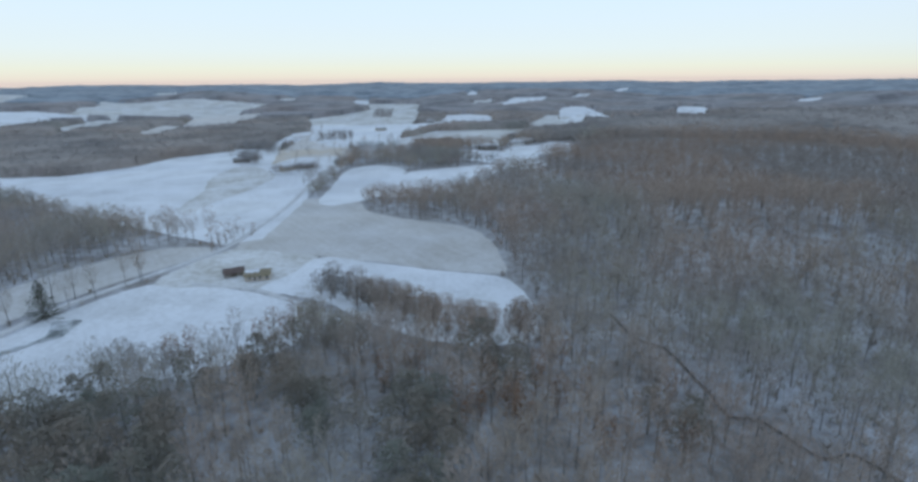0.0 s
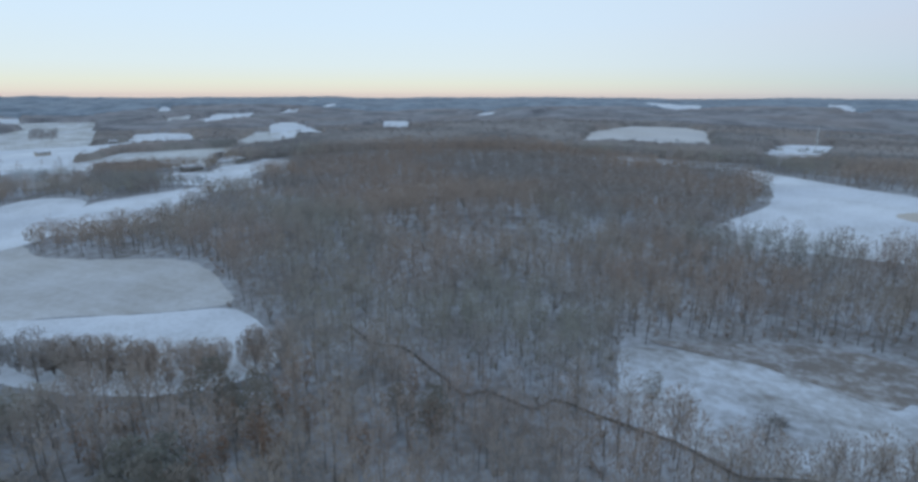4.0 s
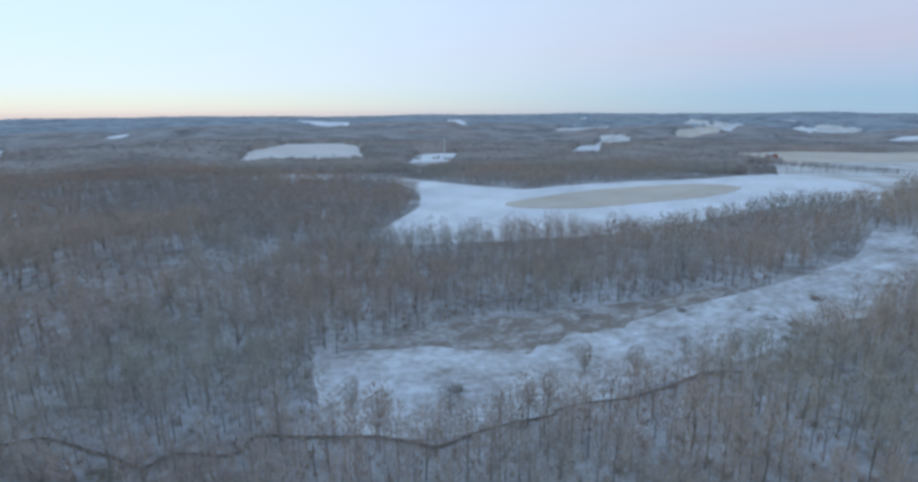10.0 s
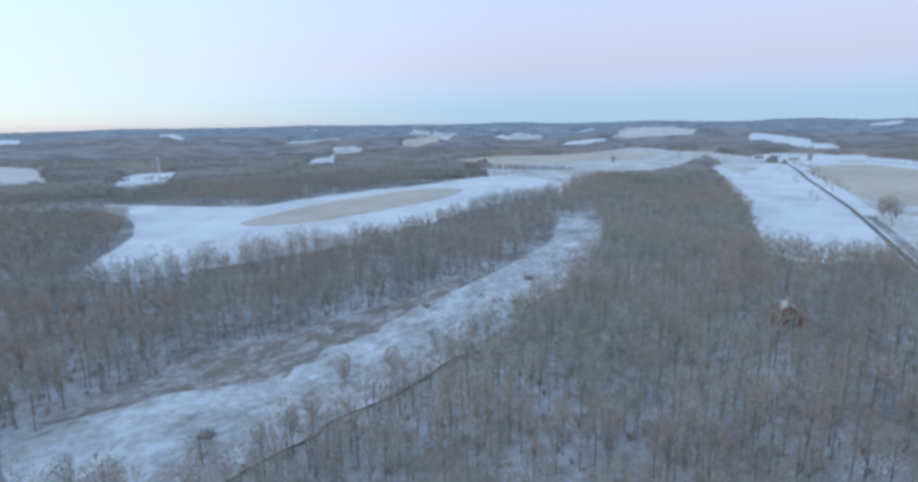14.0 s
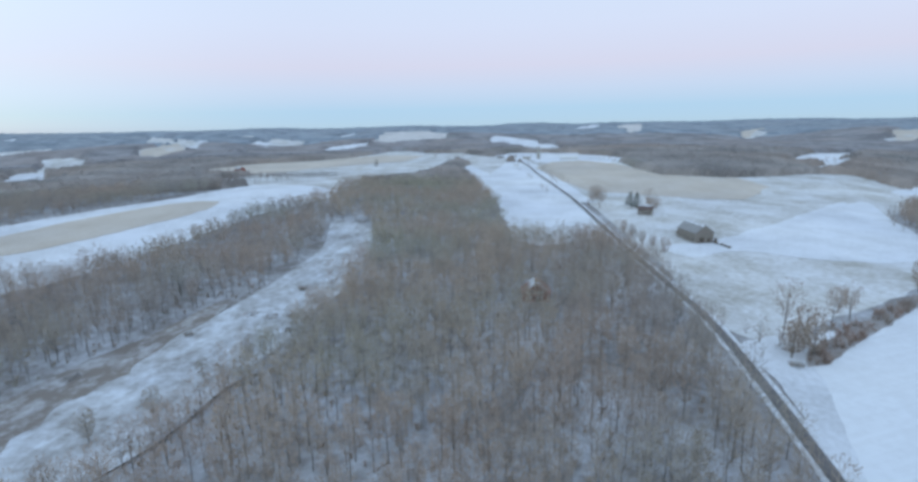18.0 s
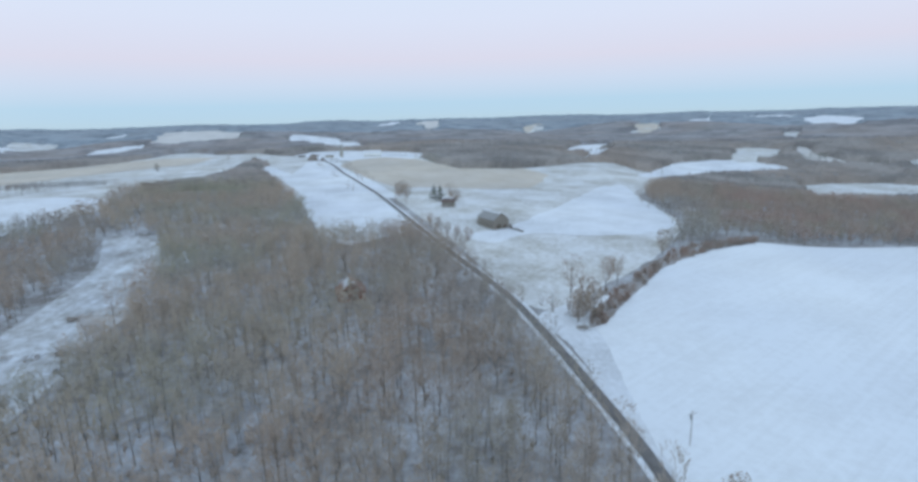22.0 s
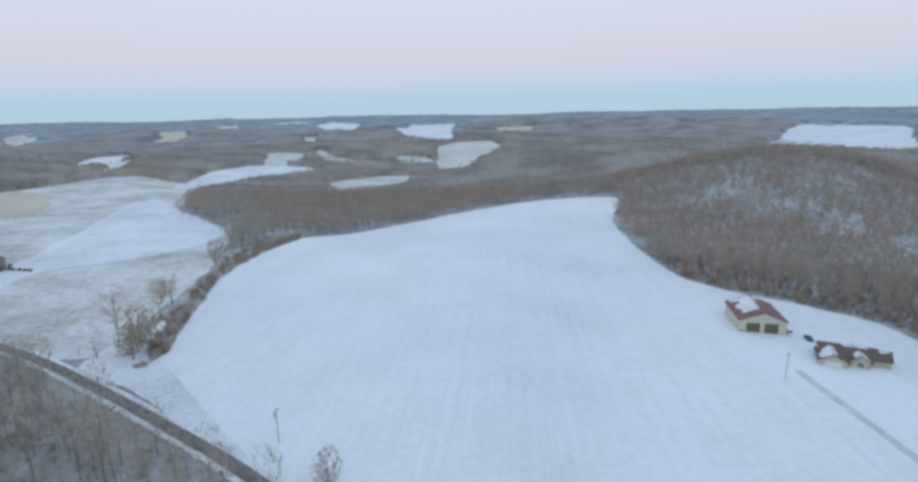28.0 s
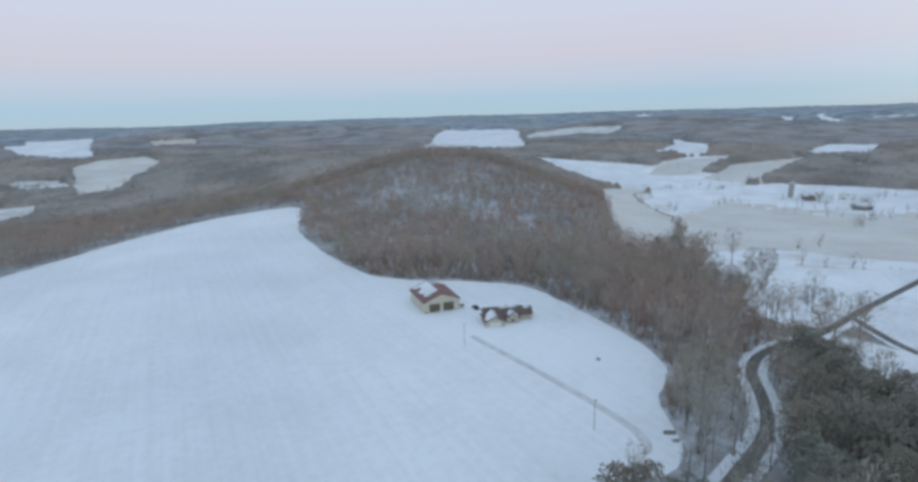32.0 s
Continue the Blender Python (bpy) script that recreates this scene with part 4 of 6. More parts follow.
# tree-free: house plots, yards and gaps fitted to the camera's view; x, y, radius
CLEAR = [(-74, -72, 12), (-66, -63, 11), (-80, -66, 8), (40, -126, 8), (66, -138, 8), (60, -131, 8), (73, -147, 8), (35, -107, 8), (70, -154, 8), (51, -130, 8), (38, -119, 8), (29, -111, 8), (21, -111, 8), (35, -110, 8), (40, -116, 7), (194, -135, 8), (198, -129, 5), (714, 366, 22), (690, 385, 14)]


def keep_out(pts, margin=2.2):
    """Which places lie in no field and off the roads."""
    ok = np.ones(len(pts), bool)
    for line in OPEN:
        for dx, dy in ((margin, 0), (-margin, 0), (0, margin), (0, -margin)) if margin else ((0, 0),):
            ok &= ~inside(line, pts + np.array([dx, dy]))
    for x, y, r in CLEAR:
        ok &= np.hypot(pts[:, 0] - x, pts[:, 1] - y) > r
    for line, width in ROADS:
        for a in line[::1]:
            ok &= np.hypot(pts[:, 0] - a[0], pts[:, 1] - a[1]) > width / 2 + 1.6
    return ok


def scatter(r0, r1, spacing, seed, az0=-60, az1=262):
    """Jittered places in a ring sector, about spacing metres apart, off the fields. Bearings clockwise from north."""
    rng = np.random.default_rng(seed)
    area = math.pi * (r1 ** 2 - r0 ** 2) * (az1 - az0) / 360
    n = int(area / spacing ** 2)
    r = np.sqrt(rng.uniform(r0 ** 2, r1 ** 2, n * 2))
    a = np.radians(rng.uniform(az0, az1, n * 2))
    p = np.column_stack([r * np.sin(a), r * np.cos(a)])
    # thin to one tree a cell
    cell = np.floor(p / spacing).astype(np.int64)
    _, first = np.unique(cell[:, 0] * 1000003 + cell[:, 1], return_index=True)
    p = p[np.sort(first)]
    return p[keep_out(p)]


def joined(name, templates, places, scales, mats, label, category, rng, squat=1.0):
    """Many trees in one mesh. templates: [(trunk lists, crown lists)]."""
    V, Fc, I = [], [], []
    base = 0
    packs = []
    for (tv, tf), (cv, cf) in templates:
        v = np.array(tv + cv, np.float32)
        f = np.concatenate([np.array(tf, np.int64).reshape(-1, 3), np.array(cf, np.int64).reshape(-1, 3) + len(tv)])
        packs.append((v, f, np.concatenate([np.zeros(len(tf), np.int32), np.ones(len(cf), np.int32)])))
    kind = rng.integers(0, len(packs), len(places))
    for k, (v, f, idx) in enumerate(packs):
        sel = np.nonzero(kind == k)[0]
        if not len(sel):
            continue
        p, s = places[sel], scales[sel]
        a = rng.uniform(0, 2 * np.pi, len(sel))
        c, sn = np.cos(a)[:, None], np.sin(a)[:, None]
        wide = s * rng.uniform(0.85, 1.2, len(sel))
        x = (v[:, 0] * c - v[:, 1] * sn) * wide[:, None] + p[:, :1]
        y = (v[:, 0] * sn + v[:, 1] * c) * wide[:, None] + p[:, 1:2]
        z = v[:, 2] * (s * squat)[:, None] + height(p[:, 0], p[:, 1])[:, None]
        V.append(np.stack([x, y, z], 2).reshape(-1, 3))
        Fc.append((f[None] + (np.arange(len(sel)) * len(v))[:, None, None] + base).reshape(-1, 3))
        I.append(np.tile(idx, len(sel)))
        base += len(sel) * len(v)
    V, Fc, I = np.concatenate(V), np.concatenate(Fc), np.concatenate(I)
    me = bpy.data.meshes.new(name)
    me.vertices.add(len(V))
    me.vertices.foreach_set("co", V.astype(np.float32).ravel())
    me.loops.add(len(Fc) * 3)
    me.loops.foreach_set("vertex_index", Fc.astype(np.int32).ravel())
    me.polygons.add(len(Fc))
    me.polygons.foreach_set("loop_start", np.arange(len(Fc), dtype=np.int32) * 3)
    for m in mats:
        me.materials.append(m)
    me.polygons.foreach_set("material_index", I)
    me.update(calc_edges=True)
    me.validate()
    ob = new(name, me)
    return tagged(ob, label, category, kind="stuff")


RNG = np.random.default_rng(5)
RICH = [bare_tree(s, 17.5 + s % 4, 14, 300, 0.14, 4.1 + 0.4 * (s % 3), trunk_r=0.19, low=0.36, wild=0.42, twig_l=1.25) for s in range(8)]
NEAR = [bare_tree(s, 16.5 + s % 4, 8, 190, 0.165, 4.2 + 0.4 * (s % 3), sides=3, trunk_r=0.2, low=0.36, wild=0.38, stem=0.75, twig_l=1.35) for s in range(8)]
MID = [bare_tree(20 + s, 13 + s % 3, 4, 70, 0.46, 4.8 + 0.4 * (s % 3), sides=3, trunk_r=0.22, low=0.3, wild=0.45, stem=0.6, twig_l=1.6) for s in range(6)]
FAR = [bare_tree(40 + s, 14 + s % 3, 1, 24, 1.15, 4.8, sides=3, trunk_r=0.25, low=0.25, wild=0.5, stem=0.5, twig_l=1.8) for s in range(4)]
HEDGES = [bare_tree(45 + s, 10, 3, 40, 0.45, 3.4, sides=3, trunk_r=0.2, low=0.08) for s in range(3)]
LONE = [bare_tree(50 + s, 12.5 + s % 3, 14, 560, 0.32, 5.2, trunk_r=0.28, low=0.14, wild=0.7) for s in range(4)]
PINES = [clump_pine(60 + s, 13.5 + 1.2 * s, 30, 34, 4.1 + 0.3 * s) for s in range(4)]
SPRUCE = [pine_tree(70, 13, 15, 10, 5.2, low=0.05, detail=12, round_top=0)]
OAK = [bare_tree(90 + s, 14 + s, 10, 260, 0.30, 3.8, trunk_r=0.22, low=0.2) for s in range(2)]


def shrub(seed):
    rng = random.Random(seed)
    v, f = [], []
    for k in range(26):
        a, r = rng.uniform(0, 6.28), rng.uniform(0, 0.5)
        d = Vector((math.cos(a) * rng.uniform(0.2, 0.9), math.sin(a) * rng.uniform(0.2, 0.9), 1))
        sliver(v, f, (r * math.cos(a), r * math.sin(a), 0.0 if k < 8 else rng.uniform(0.3, 1.4)), d, rng.uniform(1.2, 2.4), rng.uniform(0.12, 0.3), rng)
    return ([], []), (v, f)


SHRUBS = [shrub(200 + s) for s in range(4)]


def canopy_sheet(name, r0, r1, step, ratio, level, rough, mat, label, seed):
    """The closed twig mass of far woods: an uneven sheet at crown height over all ground that is no field, let down at its edges."""
    rng = np.random.default_rng(seed)
    az = np.radians(np.arange(-60, 262 + step, step))
    rr = r0 * ratio ** np.arange(0, int(math.log(r1 / r0) / math.log(ratio)) + 1)
    n, m = len(rr), len(az)
    a = az[None] + rng.uniform(-0.4, 0.4, (n, m)) * math.radians(step)
    r = rr[:, None] * (1 + rng.uniform(-0.4, 0.4, (n, m)) * (ratio - 1))
    p = np.column_stack([(r * np.sin(a)).ravel(), (r * np.cos(a)).ravel()])
    wooded = np.ones(len(p), bool)
    for line in OPEN:
        wooded &= ~inside(line, p)
    for x, y, q in CLEAR:
        wooded &= np.hypot(p[:, 0] - x, p[:, 1] - y) > q
    swell = np.sin(p[:, 0] / 31 + 2 * np.sin(p[:, 1] / 47)) * np.sin(p[:, 1] / 37 + 1.3)
    up = level * (1 + 0.12 * swell) + rng.normal(0, rough, len(p))
    rim = np.repeat(np.arange(n) == 0, m)
    z = height(p[:, 0], p[:, 1]) + np.where(wooded & ~rim, np.maximum(up, 1.5), -1.5)
    k = np.arange(n * m).reshape(n, m)
    quads = np.stack([k[:-1, :-1], k[:-1, 1:], k[1:, 1:], k[1:, :-1]], -1).reshape(-1, 4)
    quads = quads[wooded[quads].any(1)]
    used, index = np.unique(quads, return_inverse=True)
    V, Q = np.column_stack([p, z])[used], index.reshape(-1, 4)
    me = bpy.data.meshes.new(name)
    me.vertices.add(len(V))
    me.vertices.foreach_set("co", V.astype(np.float32).ravel())
    me.loops.add(len(Q) * 4)
    me.loops.foreach_set("vertex_index", Q.astype(np.int32).ravel())
    me.polygons.add(len(Q))
    me.polygons.foreach_set("loop_start", np.arange(len(Q), dtype=np.int32) * 4)
    me.materials.append(mat)
    me.update(calc_edges=True)
    me.validate()
    return tagged(new(name, me), label, "wood", kind="stuff")


def wood(name, templates, p, mats, label, low=0.72, high=1.15, squat=1.0):
    s = RNG.uniform(low, high, len(p))
    return joined(name, templates, p, s, mats, label, "wood", RNG, squat)


def lists_mesh(name, lists, mat):
    me = bpy.data.meshes.new(name)
    me.from_pydata(lists[0], [], lists[1])
    me.materials.append(mat)
    return me


def tree_things(name, templates, places, leaf_mat, label, group, low=0.8, high=1.15):
    """Single trees: an empty at the foot, with a trunk and a crown on shared meshes."""
    sets = [(lists_mesh("trunk", t, M_BARK), lists_mesh("crown", c, leaf_mat)) for t, c in templates]
    for i, (x, y) in enumerate(places):
        root = new(name)
        s = RNG.uniform(low, high)
        root.matrix_basis = pose(float(x), float(y), float(height(x, y)), 0, 0, RNG.uniform(0, 360)) @ Matrix.Diagonal((s * RNG.uniform(0.9, 1.15), s, s, 1))
        tagged(root, label, "tree", group)
        for part_name, me in zip(("trunk", "crown"), sets[i % len(sets)]):
            new(part_name, me).parent = root


def thicken(places, more, spread, free=True):
    """Further trees close round each planned one."""
    out = list(places)
    for x, y in places:
        for k in range(more):
            out.append((x + RNG.uniform(-spread, spread), y + RNG.uniform(-spread, spread)))
    p = np.array(out, float)
    return p[keep_out(p)] if free else p


def off_lane(p, gap=8.0):
    lane = ROADS[LANE][0]
    return p[np.min(np.hypot(p[:, None, 0] - lane[None, :, 0], p[:, None, 1] - lane[None, :, 1]), 1) > gap]


def stand_places(outlines, spacing, seed):
    """Uneven planting inside each outline."""
    rng = np.random.default_rng(seed)
    out = []
    for pts in outlines:
        line = np.array(pts, float)
        lo, hi = line.min(0), line.max(0)
        gx, gy = np.meshgrid(np.arange(lo[0], hi[0], spacing), np.arange(lo[1], hi[1], spacing))
        p = np.column_stack([gx.ravel(), gy.ravel()])
        p = p + rng.uniform(-0.4, 0.4, p.shape) * spacing
        out.append(p[inside(line, p) & (rng.random(len(p)) < 0.85)])
    return np.concatenate(out)


PINE_N, PINE_W = np.concatenate([stand_places(PINE_STANDS, 6.2, 3), np.array(PINES_ALONE, float)]), off_lane(np.concatenate([thicken(PINES_WEST, 1, 5), stand_places(LANE_STANDS, 6.4, 9)]), 7.0)
CLEAR += [(float(x), float(y), 4.6) for x, y in np.concatenate([PINE_N, PINE_W, np.array(PINES_LAWN, float)])]


RUSTY_HILL = [(59, 400), (98, 390), (118, 330), (150, 290), (203, 250), (270, 195), (346, 205), (410, 250), (450, 344), (400, 480), (360, 600), (232, 600), (121, 560)]
BEECH_WOOD = [(451, -100), (590, -175), (540, -300), (300, -215), (200, -165), (150, -110), (120, -60), (105, -10), (130, 15), (192, -25), (273, -72)]


def stands(name, templates, p, label, low=0.72, high=1.15):
    """A wood in two stands: grey maple and ash, and browner oak south-west of the road."""
    oak = (p[:, 1] < -70) & (p[:, 0] < 0.35 * -p[:, 1] - 20)
    # far trees away from the knob take the haze-greyed twigs, not oak
    if name == "far_wood":
        oak &= np.hypot(p[:, 0] + 366, p[:, 1] + 500) < 240
    # a steep open slope on the knob where trees stand thinly
    bare = np.min([np.hypot(p[:, 0] - x, p[:, 1] - y) for x, y in OPEN_SLOPE], 0) < 19
    keep = np.array([not b or noise.noise(Vector((q[0] / 14, q[1] / 14, 5))) < 0.02 for b, q in zip(bare, p)])
    p, oak = p[keep], oak[keep]
    left = ~oak
    for kind, outline, mat in (("_beech", BEECH_WOOD, M_OLIVETWIG), ("_ridge", RUSTY_HILL, M_RUSTTWIG)):
        spot = p + 9 * np.column_stack([np.sin(p[:, 1] / 17), np.cos(p[:, 0] / 21)])
        mine = left & inside(np.array(outline, float), spot)
        if mine.any():
            wood(name + kind, templates, p[mine], [M_BARK, mat], label.replace("leafless", "olive-brown leafless" if kind == "_beech" else "rusty brown leafless"), low, high)
        left &= ~mine
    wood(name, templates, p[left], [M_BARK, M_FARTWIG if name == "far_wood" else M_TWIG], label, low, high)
    wood(name + "_oak", templates, p[oak], [M_BARK, M_OAKTWIG], label.replace("leafless", "brown oak"), low, high)


near = scatter(48, 330, 5.6, 1)
order = np.argsort(np.hypot(near[:, 0], near[:, 1]))
tree_things("bare_tree", RICH, near[order[:170]], M_TWIG, "tall leafless grey-brown broadleaf tree standing in thin snow", "trees of the near wood", 0.74, 1.12)
stands("near_wood", NEAR, near[order[170:]], "leafless winter wood standing in thin snow", 0.74, 1.14)
stands("middle_wood", MID, scatter(330, 640, 6.2, 2), "leafless winter wood on rolling ground", 0.75, 1.05)
stands("far_wood", FAR, scatter(640, 1300, 13.0, 3), "distant leafless woods on the hills", 0.7, 1.0)
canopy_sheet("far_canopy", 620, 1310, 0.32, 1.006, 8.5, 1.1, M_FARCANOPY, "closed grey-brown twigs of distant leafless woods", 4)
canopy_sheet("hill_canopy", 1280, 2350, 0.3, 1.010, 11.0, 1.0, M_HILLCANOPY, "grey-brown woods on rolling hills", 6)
# the bluish tone of this sheet is painted haze, not the trees' own colour
canopy_sheet("hazy_horizon_canopy", 2310, 4850, 0.3, 1.012, 11.0, 1.3, M_HAZECANOPY, "woods reaching to the horizon, haze painted in as bluish grey", 7)


def hedgerows():
    """Broken rows of trees along the edges of the farther fields."""
    out = []
    for k, (name, line) in enumerate(PLAN.items()):
        far = np.hypot(*line.mean(0))
        if not 480 < far < 2300 or name in ("tan_field", "west_tan", "dome_field", "barn_snow", "barn_track", "slope_field", "crest_yard", "east_ridge_open", "farm_tan"):
            continue
        for p in line[:: max(1, int(14 / max(4.0, far * 0.02)))]:
            if noise.noise(Vector((p[0] / 90, p[1] / 90, k))) > 0.03:
                out.append(p + RNG.uniform(-4, 4, 2))
    return np.array(out)


HEDGE = hedgerows()
wood("hedgerow", HEDGES, HEDGE, [M_BARK, M_TWIG], "broken hedgerows of bare trees between distant fields", 0.5, 1.1)


def brush_in(line, spacing, seed):
    """Places for brush inside an outline."""
    rng = np.random.default_rng(seed)
    lo, hi = line.min(0), line.max(0)
    p = rng.uniform(lo, hi, (int(np.prod(hi - lo) / spacing ** 2), 2))
    return p[inside(line, p)]


def patchy(p):
    """Leave gaps in a thicket."""
    return p[[noise.noise(Vector((x / 4, y / 4, 3))) > -0.25 for x, y in p]]


wood("hedge_brush", SHRUBS, patchy(brush_in(PLAN["hedge_bank"], 2.3, 1)), [M_BRUSH, M_BRUSH], "low red-brown leafless brush along a field edge", 0.5, 1.5)
wood("underbrush", SHRUBS, scatter(48, 300, 6.5, 6), [M_BARK, M_TWIG], "low leafless brush between the trees", 0.6, 1.3)

thick = scatter(48, 340, 4.4, 8, 180, 262)
wood("underbrush", SHRUBS, thick[(thick[:, 1] < -70) & (thick[:, 0] < 0.35 * -thick[:, 1] - 20)], [M_BARK, M_OAKTWIG], "dense brown brush under the oaks", 1.0, 2.2)

tree_things("pine_tree", PINES, PINE_N, M_PINE, "dark green white pine at the edge of the wood", "pines by the pasture", 0.8, 1.08)
tree_things("pine_tree", PINES, PINE_W, M_PINE, "dark green pine beside the winding lane", "pines by the lane", 0.75, 1.05)
tree_things("pine_tree", PINES, PINES_LAWN, M_PINE, "dark green pine at the foot of the snowy lawn", "pines by the lane", 0.45, 0.6)
tree_things("spruce_tree", SPRUCE, SPRUCES, M_SPRUCE, "narrow dark green spruce standing alone in snow", "spruces", 0.9, 1.15)
tree_things("oak_tree", OAK, OAKS, M_OAK, "small oak that kept its dry brown leaves", "oaks", 0.7, 1.0)
tree_things("bare_tree", LONE, LONE_TREES, M_TWIG, "single leafless broadleaf tree at a field edge", "trees at the field edges", 0.6, 0.95)
tree_things("bare_tree", LONE, thicken(HEDGE_NORTH, 2, 5, False), M_TWIG, "leafless tree in a row beside a farm track", "row of trees by the track", 0.75, 1.05)
tree_things("bare_tree", [LONE[0], LONE[2], RICH[1]], BIG_TREES, M_TWIG, "large spreading leafless tree standing in the snow", "large field trees", 1.05, 1.35)
COPSE_PINE = [clump_pine(75 + s, 13, 9, 12, 3.6) for s in range(2)]
for kind, tall, spacing, outline in COPSES:
    places = stand_places([outline], spacing, int(abs(outline[0][0])))
    if kind == "bare":
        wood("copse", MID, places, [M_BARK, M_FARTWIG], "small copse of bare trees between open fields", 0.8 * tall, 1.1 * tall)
    else:
        wood("pine_copse", COPSE_PINE, places, [M_BARK, M_SPRUCE], "small dark stand of evergreens beside open fields", 0.8 * tall, 1.2 * tall)
wood("farmstead_trees", HEDGES, thicken(FARM_TREES, 1, 9, False), [M_BARK, M_TWIG], "bare trees among distant farm buildings", 0.7, 1.3)

# ---- buildings ----
M_CREAM = plain_mat("cream_siding", (0.62, 0.57, 0.46), 0.6, grain=0.6, amount=0.12)
M_STONE = plain_mat("tan_siding", (0.60, 0.53, 0.43), 0.7, grain=0.8, amount=0.2)
M_WHITE = plain_mat("white_paint", (0.78, 0.78, 0.76), 0.5, grain=1.0, amount=0.08)
M_MAROON = plain_mat("maroon_metal_roof", (0.20, 0.085, 0.075), 0.45, grain=0.7, amount=0.25)
M_REDROOF = plain_mat("rusty_red_roof", (0.36, 0.17, 0.13), 0.6, grain=0.7, amount=0.25)
M_SHINGLE = plain_mat("dark_brown_shingles", (0.17, 0.125, 0.11), 0.85, grain=2.5, amount=0.35)
M_RED = plain_mat("red_boards", (0.34, 0.12, 0.09), 0.75, grain=1.5, amount=0.3)
M_GREYWOOD = plain_mat("weathered_boards", (0.30, 0.265, 0.225), 0.85, grain=1.2, amount=0.4)
M_TIN = plain_mat("dull_tin_roof", (0.34, 0.33, 0.32), 0.5, 0.2, grain=0.8, amount=0.35)
M_BROWNDOOR = plain_mat("dark_brown_door", (0.11, 0.085, 0.06), 0.6, grain=2.0, amount=0.2)
M_RUSTROOF = plain_mat("ochre_tin_roof", (0.30, 0.25, 0.16), 0.7, grain=1.0, amount=0.35)
M_SHEDDOOR = plain_mat("olive_door", (0.15, 0.13, 0.09), 0.6, grain=2.0, amount=0.2)
M_GLASS = plain_mat("window_glass", (0.05, 0.06, 0.07), 0.08, grain=0.5, amount=0.1)
M_CONCRETE = plain_mat("concrete", (0.42, 0.40, 0.36), 0.85, grain=1.0, amount=0.2)
M_POLE = plain_mat("grey_pole_wood", (0.50, 0.475, 0.45), 0.85, grain=3.0, amount=0.3)
M_RUBBER = plain_mat("black_rubber", (0.03, 0.03, 0.03), 0.8)
M_DARKPAINT = plain_mat("dark_car_paint", (0.04, 0.045, 0.05), 0.3, grain=1.0, amount=0.1)
M_STEEL = plain_mat("galvanised_steel", (0.55, 0.56, 0.57), 0.45, 0.6, grain=1.0, amount=0.15)


def part(name, bm, material, parent, label=""):
    """Link verts and faces as one mesh under a thing or a part."""
    me = bpy.data.meshes.new(name)
    me.from_pydata(bm[0], [], bm[1])
    me.materials.append(material)
    me.update()
    ob = new(name, me)
    ob.parent = parent
    return tagged(ob, label)


def box(x0, x1, y0, y1, z0, z1, bevel=0.0):
    v = [(x, y, z) for z in (z0, z1) for y in (y0, y1) for x in (x0, x1)]
    f = [(0, 2, 3, 1), (4, 5, 7, 6), (0, 1, 5, 4), (2, 6, 7, 3), (0, 4, 6, 2), (1, 3, 7, 5)]
    if bevel:
        v = [(x + (bevel if x == x0 else -bevel) * (z == z1), y + (bevel if y == y0 else -bevel) * (z == z1), z) for x, y, z in v]
    return v, f


def prism(outline, axis_from, axis_to, turn=False):
    """outline in (across, up), swept along x from axis_from to axis_to."""
    n = len(outline)
    v = [(axis_from, a, z) for a, z in outline] + [(axis_to, a, z) for a, z in outline]
    f = [tuple(range(n)), tuple(range(2 * n - 1, n - 1, -1))]
    f += [(i, n + i, n + (i + 1) % n, (i + 1) % n) for i in range(n)]
    if turn:
        v = [(-y, x, z) for x, y, z in v]
    return v, f


def moved(bm, x=0.0, y=0.0, z=0.0, quarter=False):
    v = [(-b, a, c) for a, b, c in bm[0]] if quarter else bm[0]
    return [(a + x, b + y, c + z) for a, b, c in v], bm[1]


def snow_sheet(rng, x0, x1, y_eave, y_ridge, z_eave, z_ridge, cover):
    """A thin sheet of snow left on one slope, with a wavy lower edge."""
    n = 9
    v, f = [], []
    for k in range(n + 1):
        x = x0 + (x1 - x0) * k / n
        a = 1 - cover * rng.uniform(0.55, 1.0)
        for u in (a, 0.97):
            y, z = y_eave + (y_ridge - y_eave) * u, z_eave + (z_ridge - z_eave) * u
            v += [(x, y, z + 0.02), (x, y, z + 0.12)]
    for k in range(n):
        p, q = 4 * k, 4 * (k + 1)
        f += [(p + 1, q + 1, q + 3, p + 3), (p, q, q + 1, p + 1), (p + 2, p + 3, q + 3, q + 2)]
    return v, f


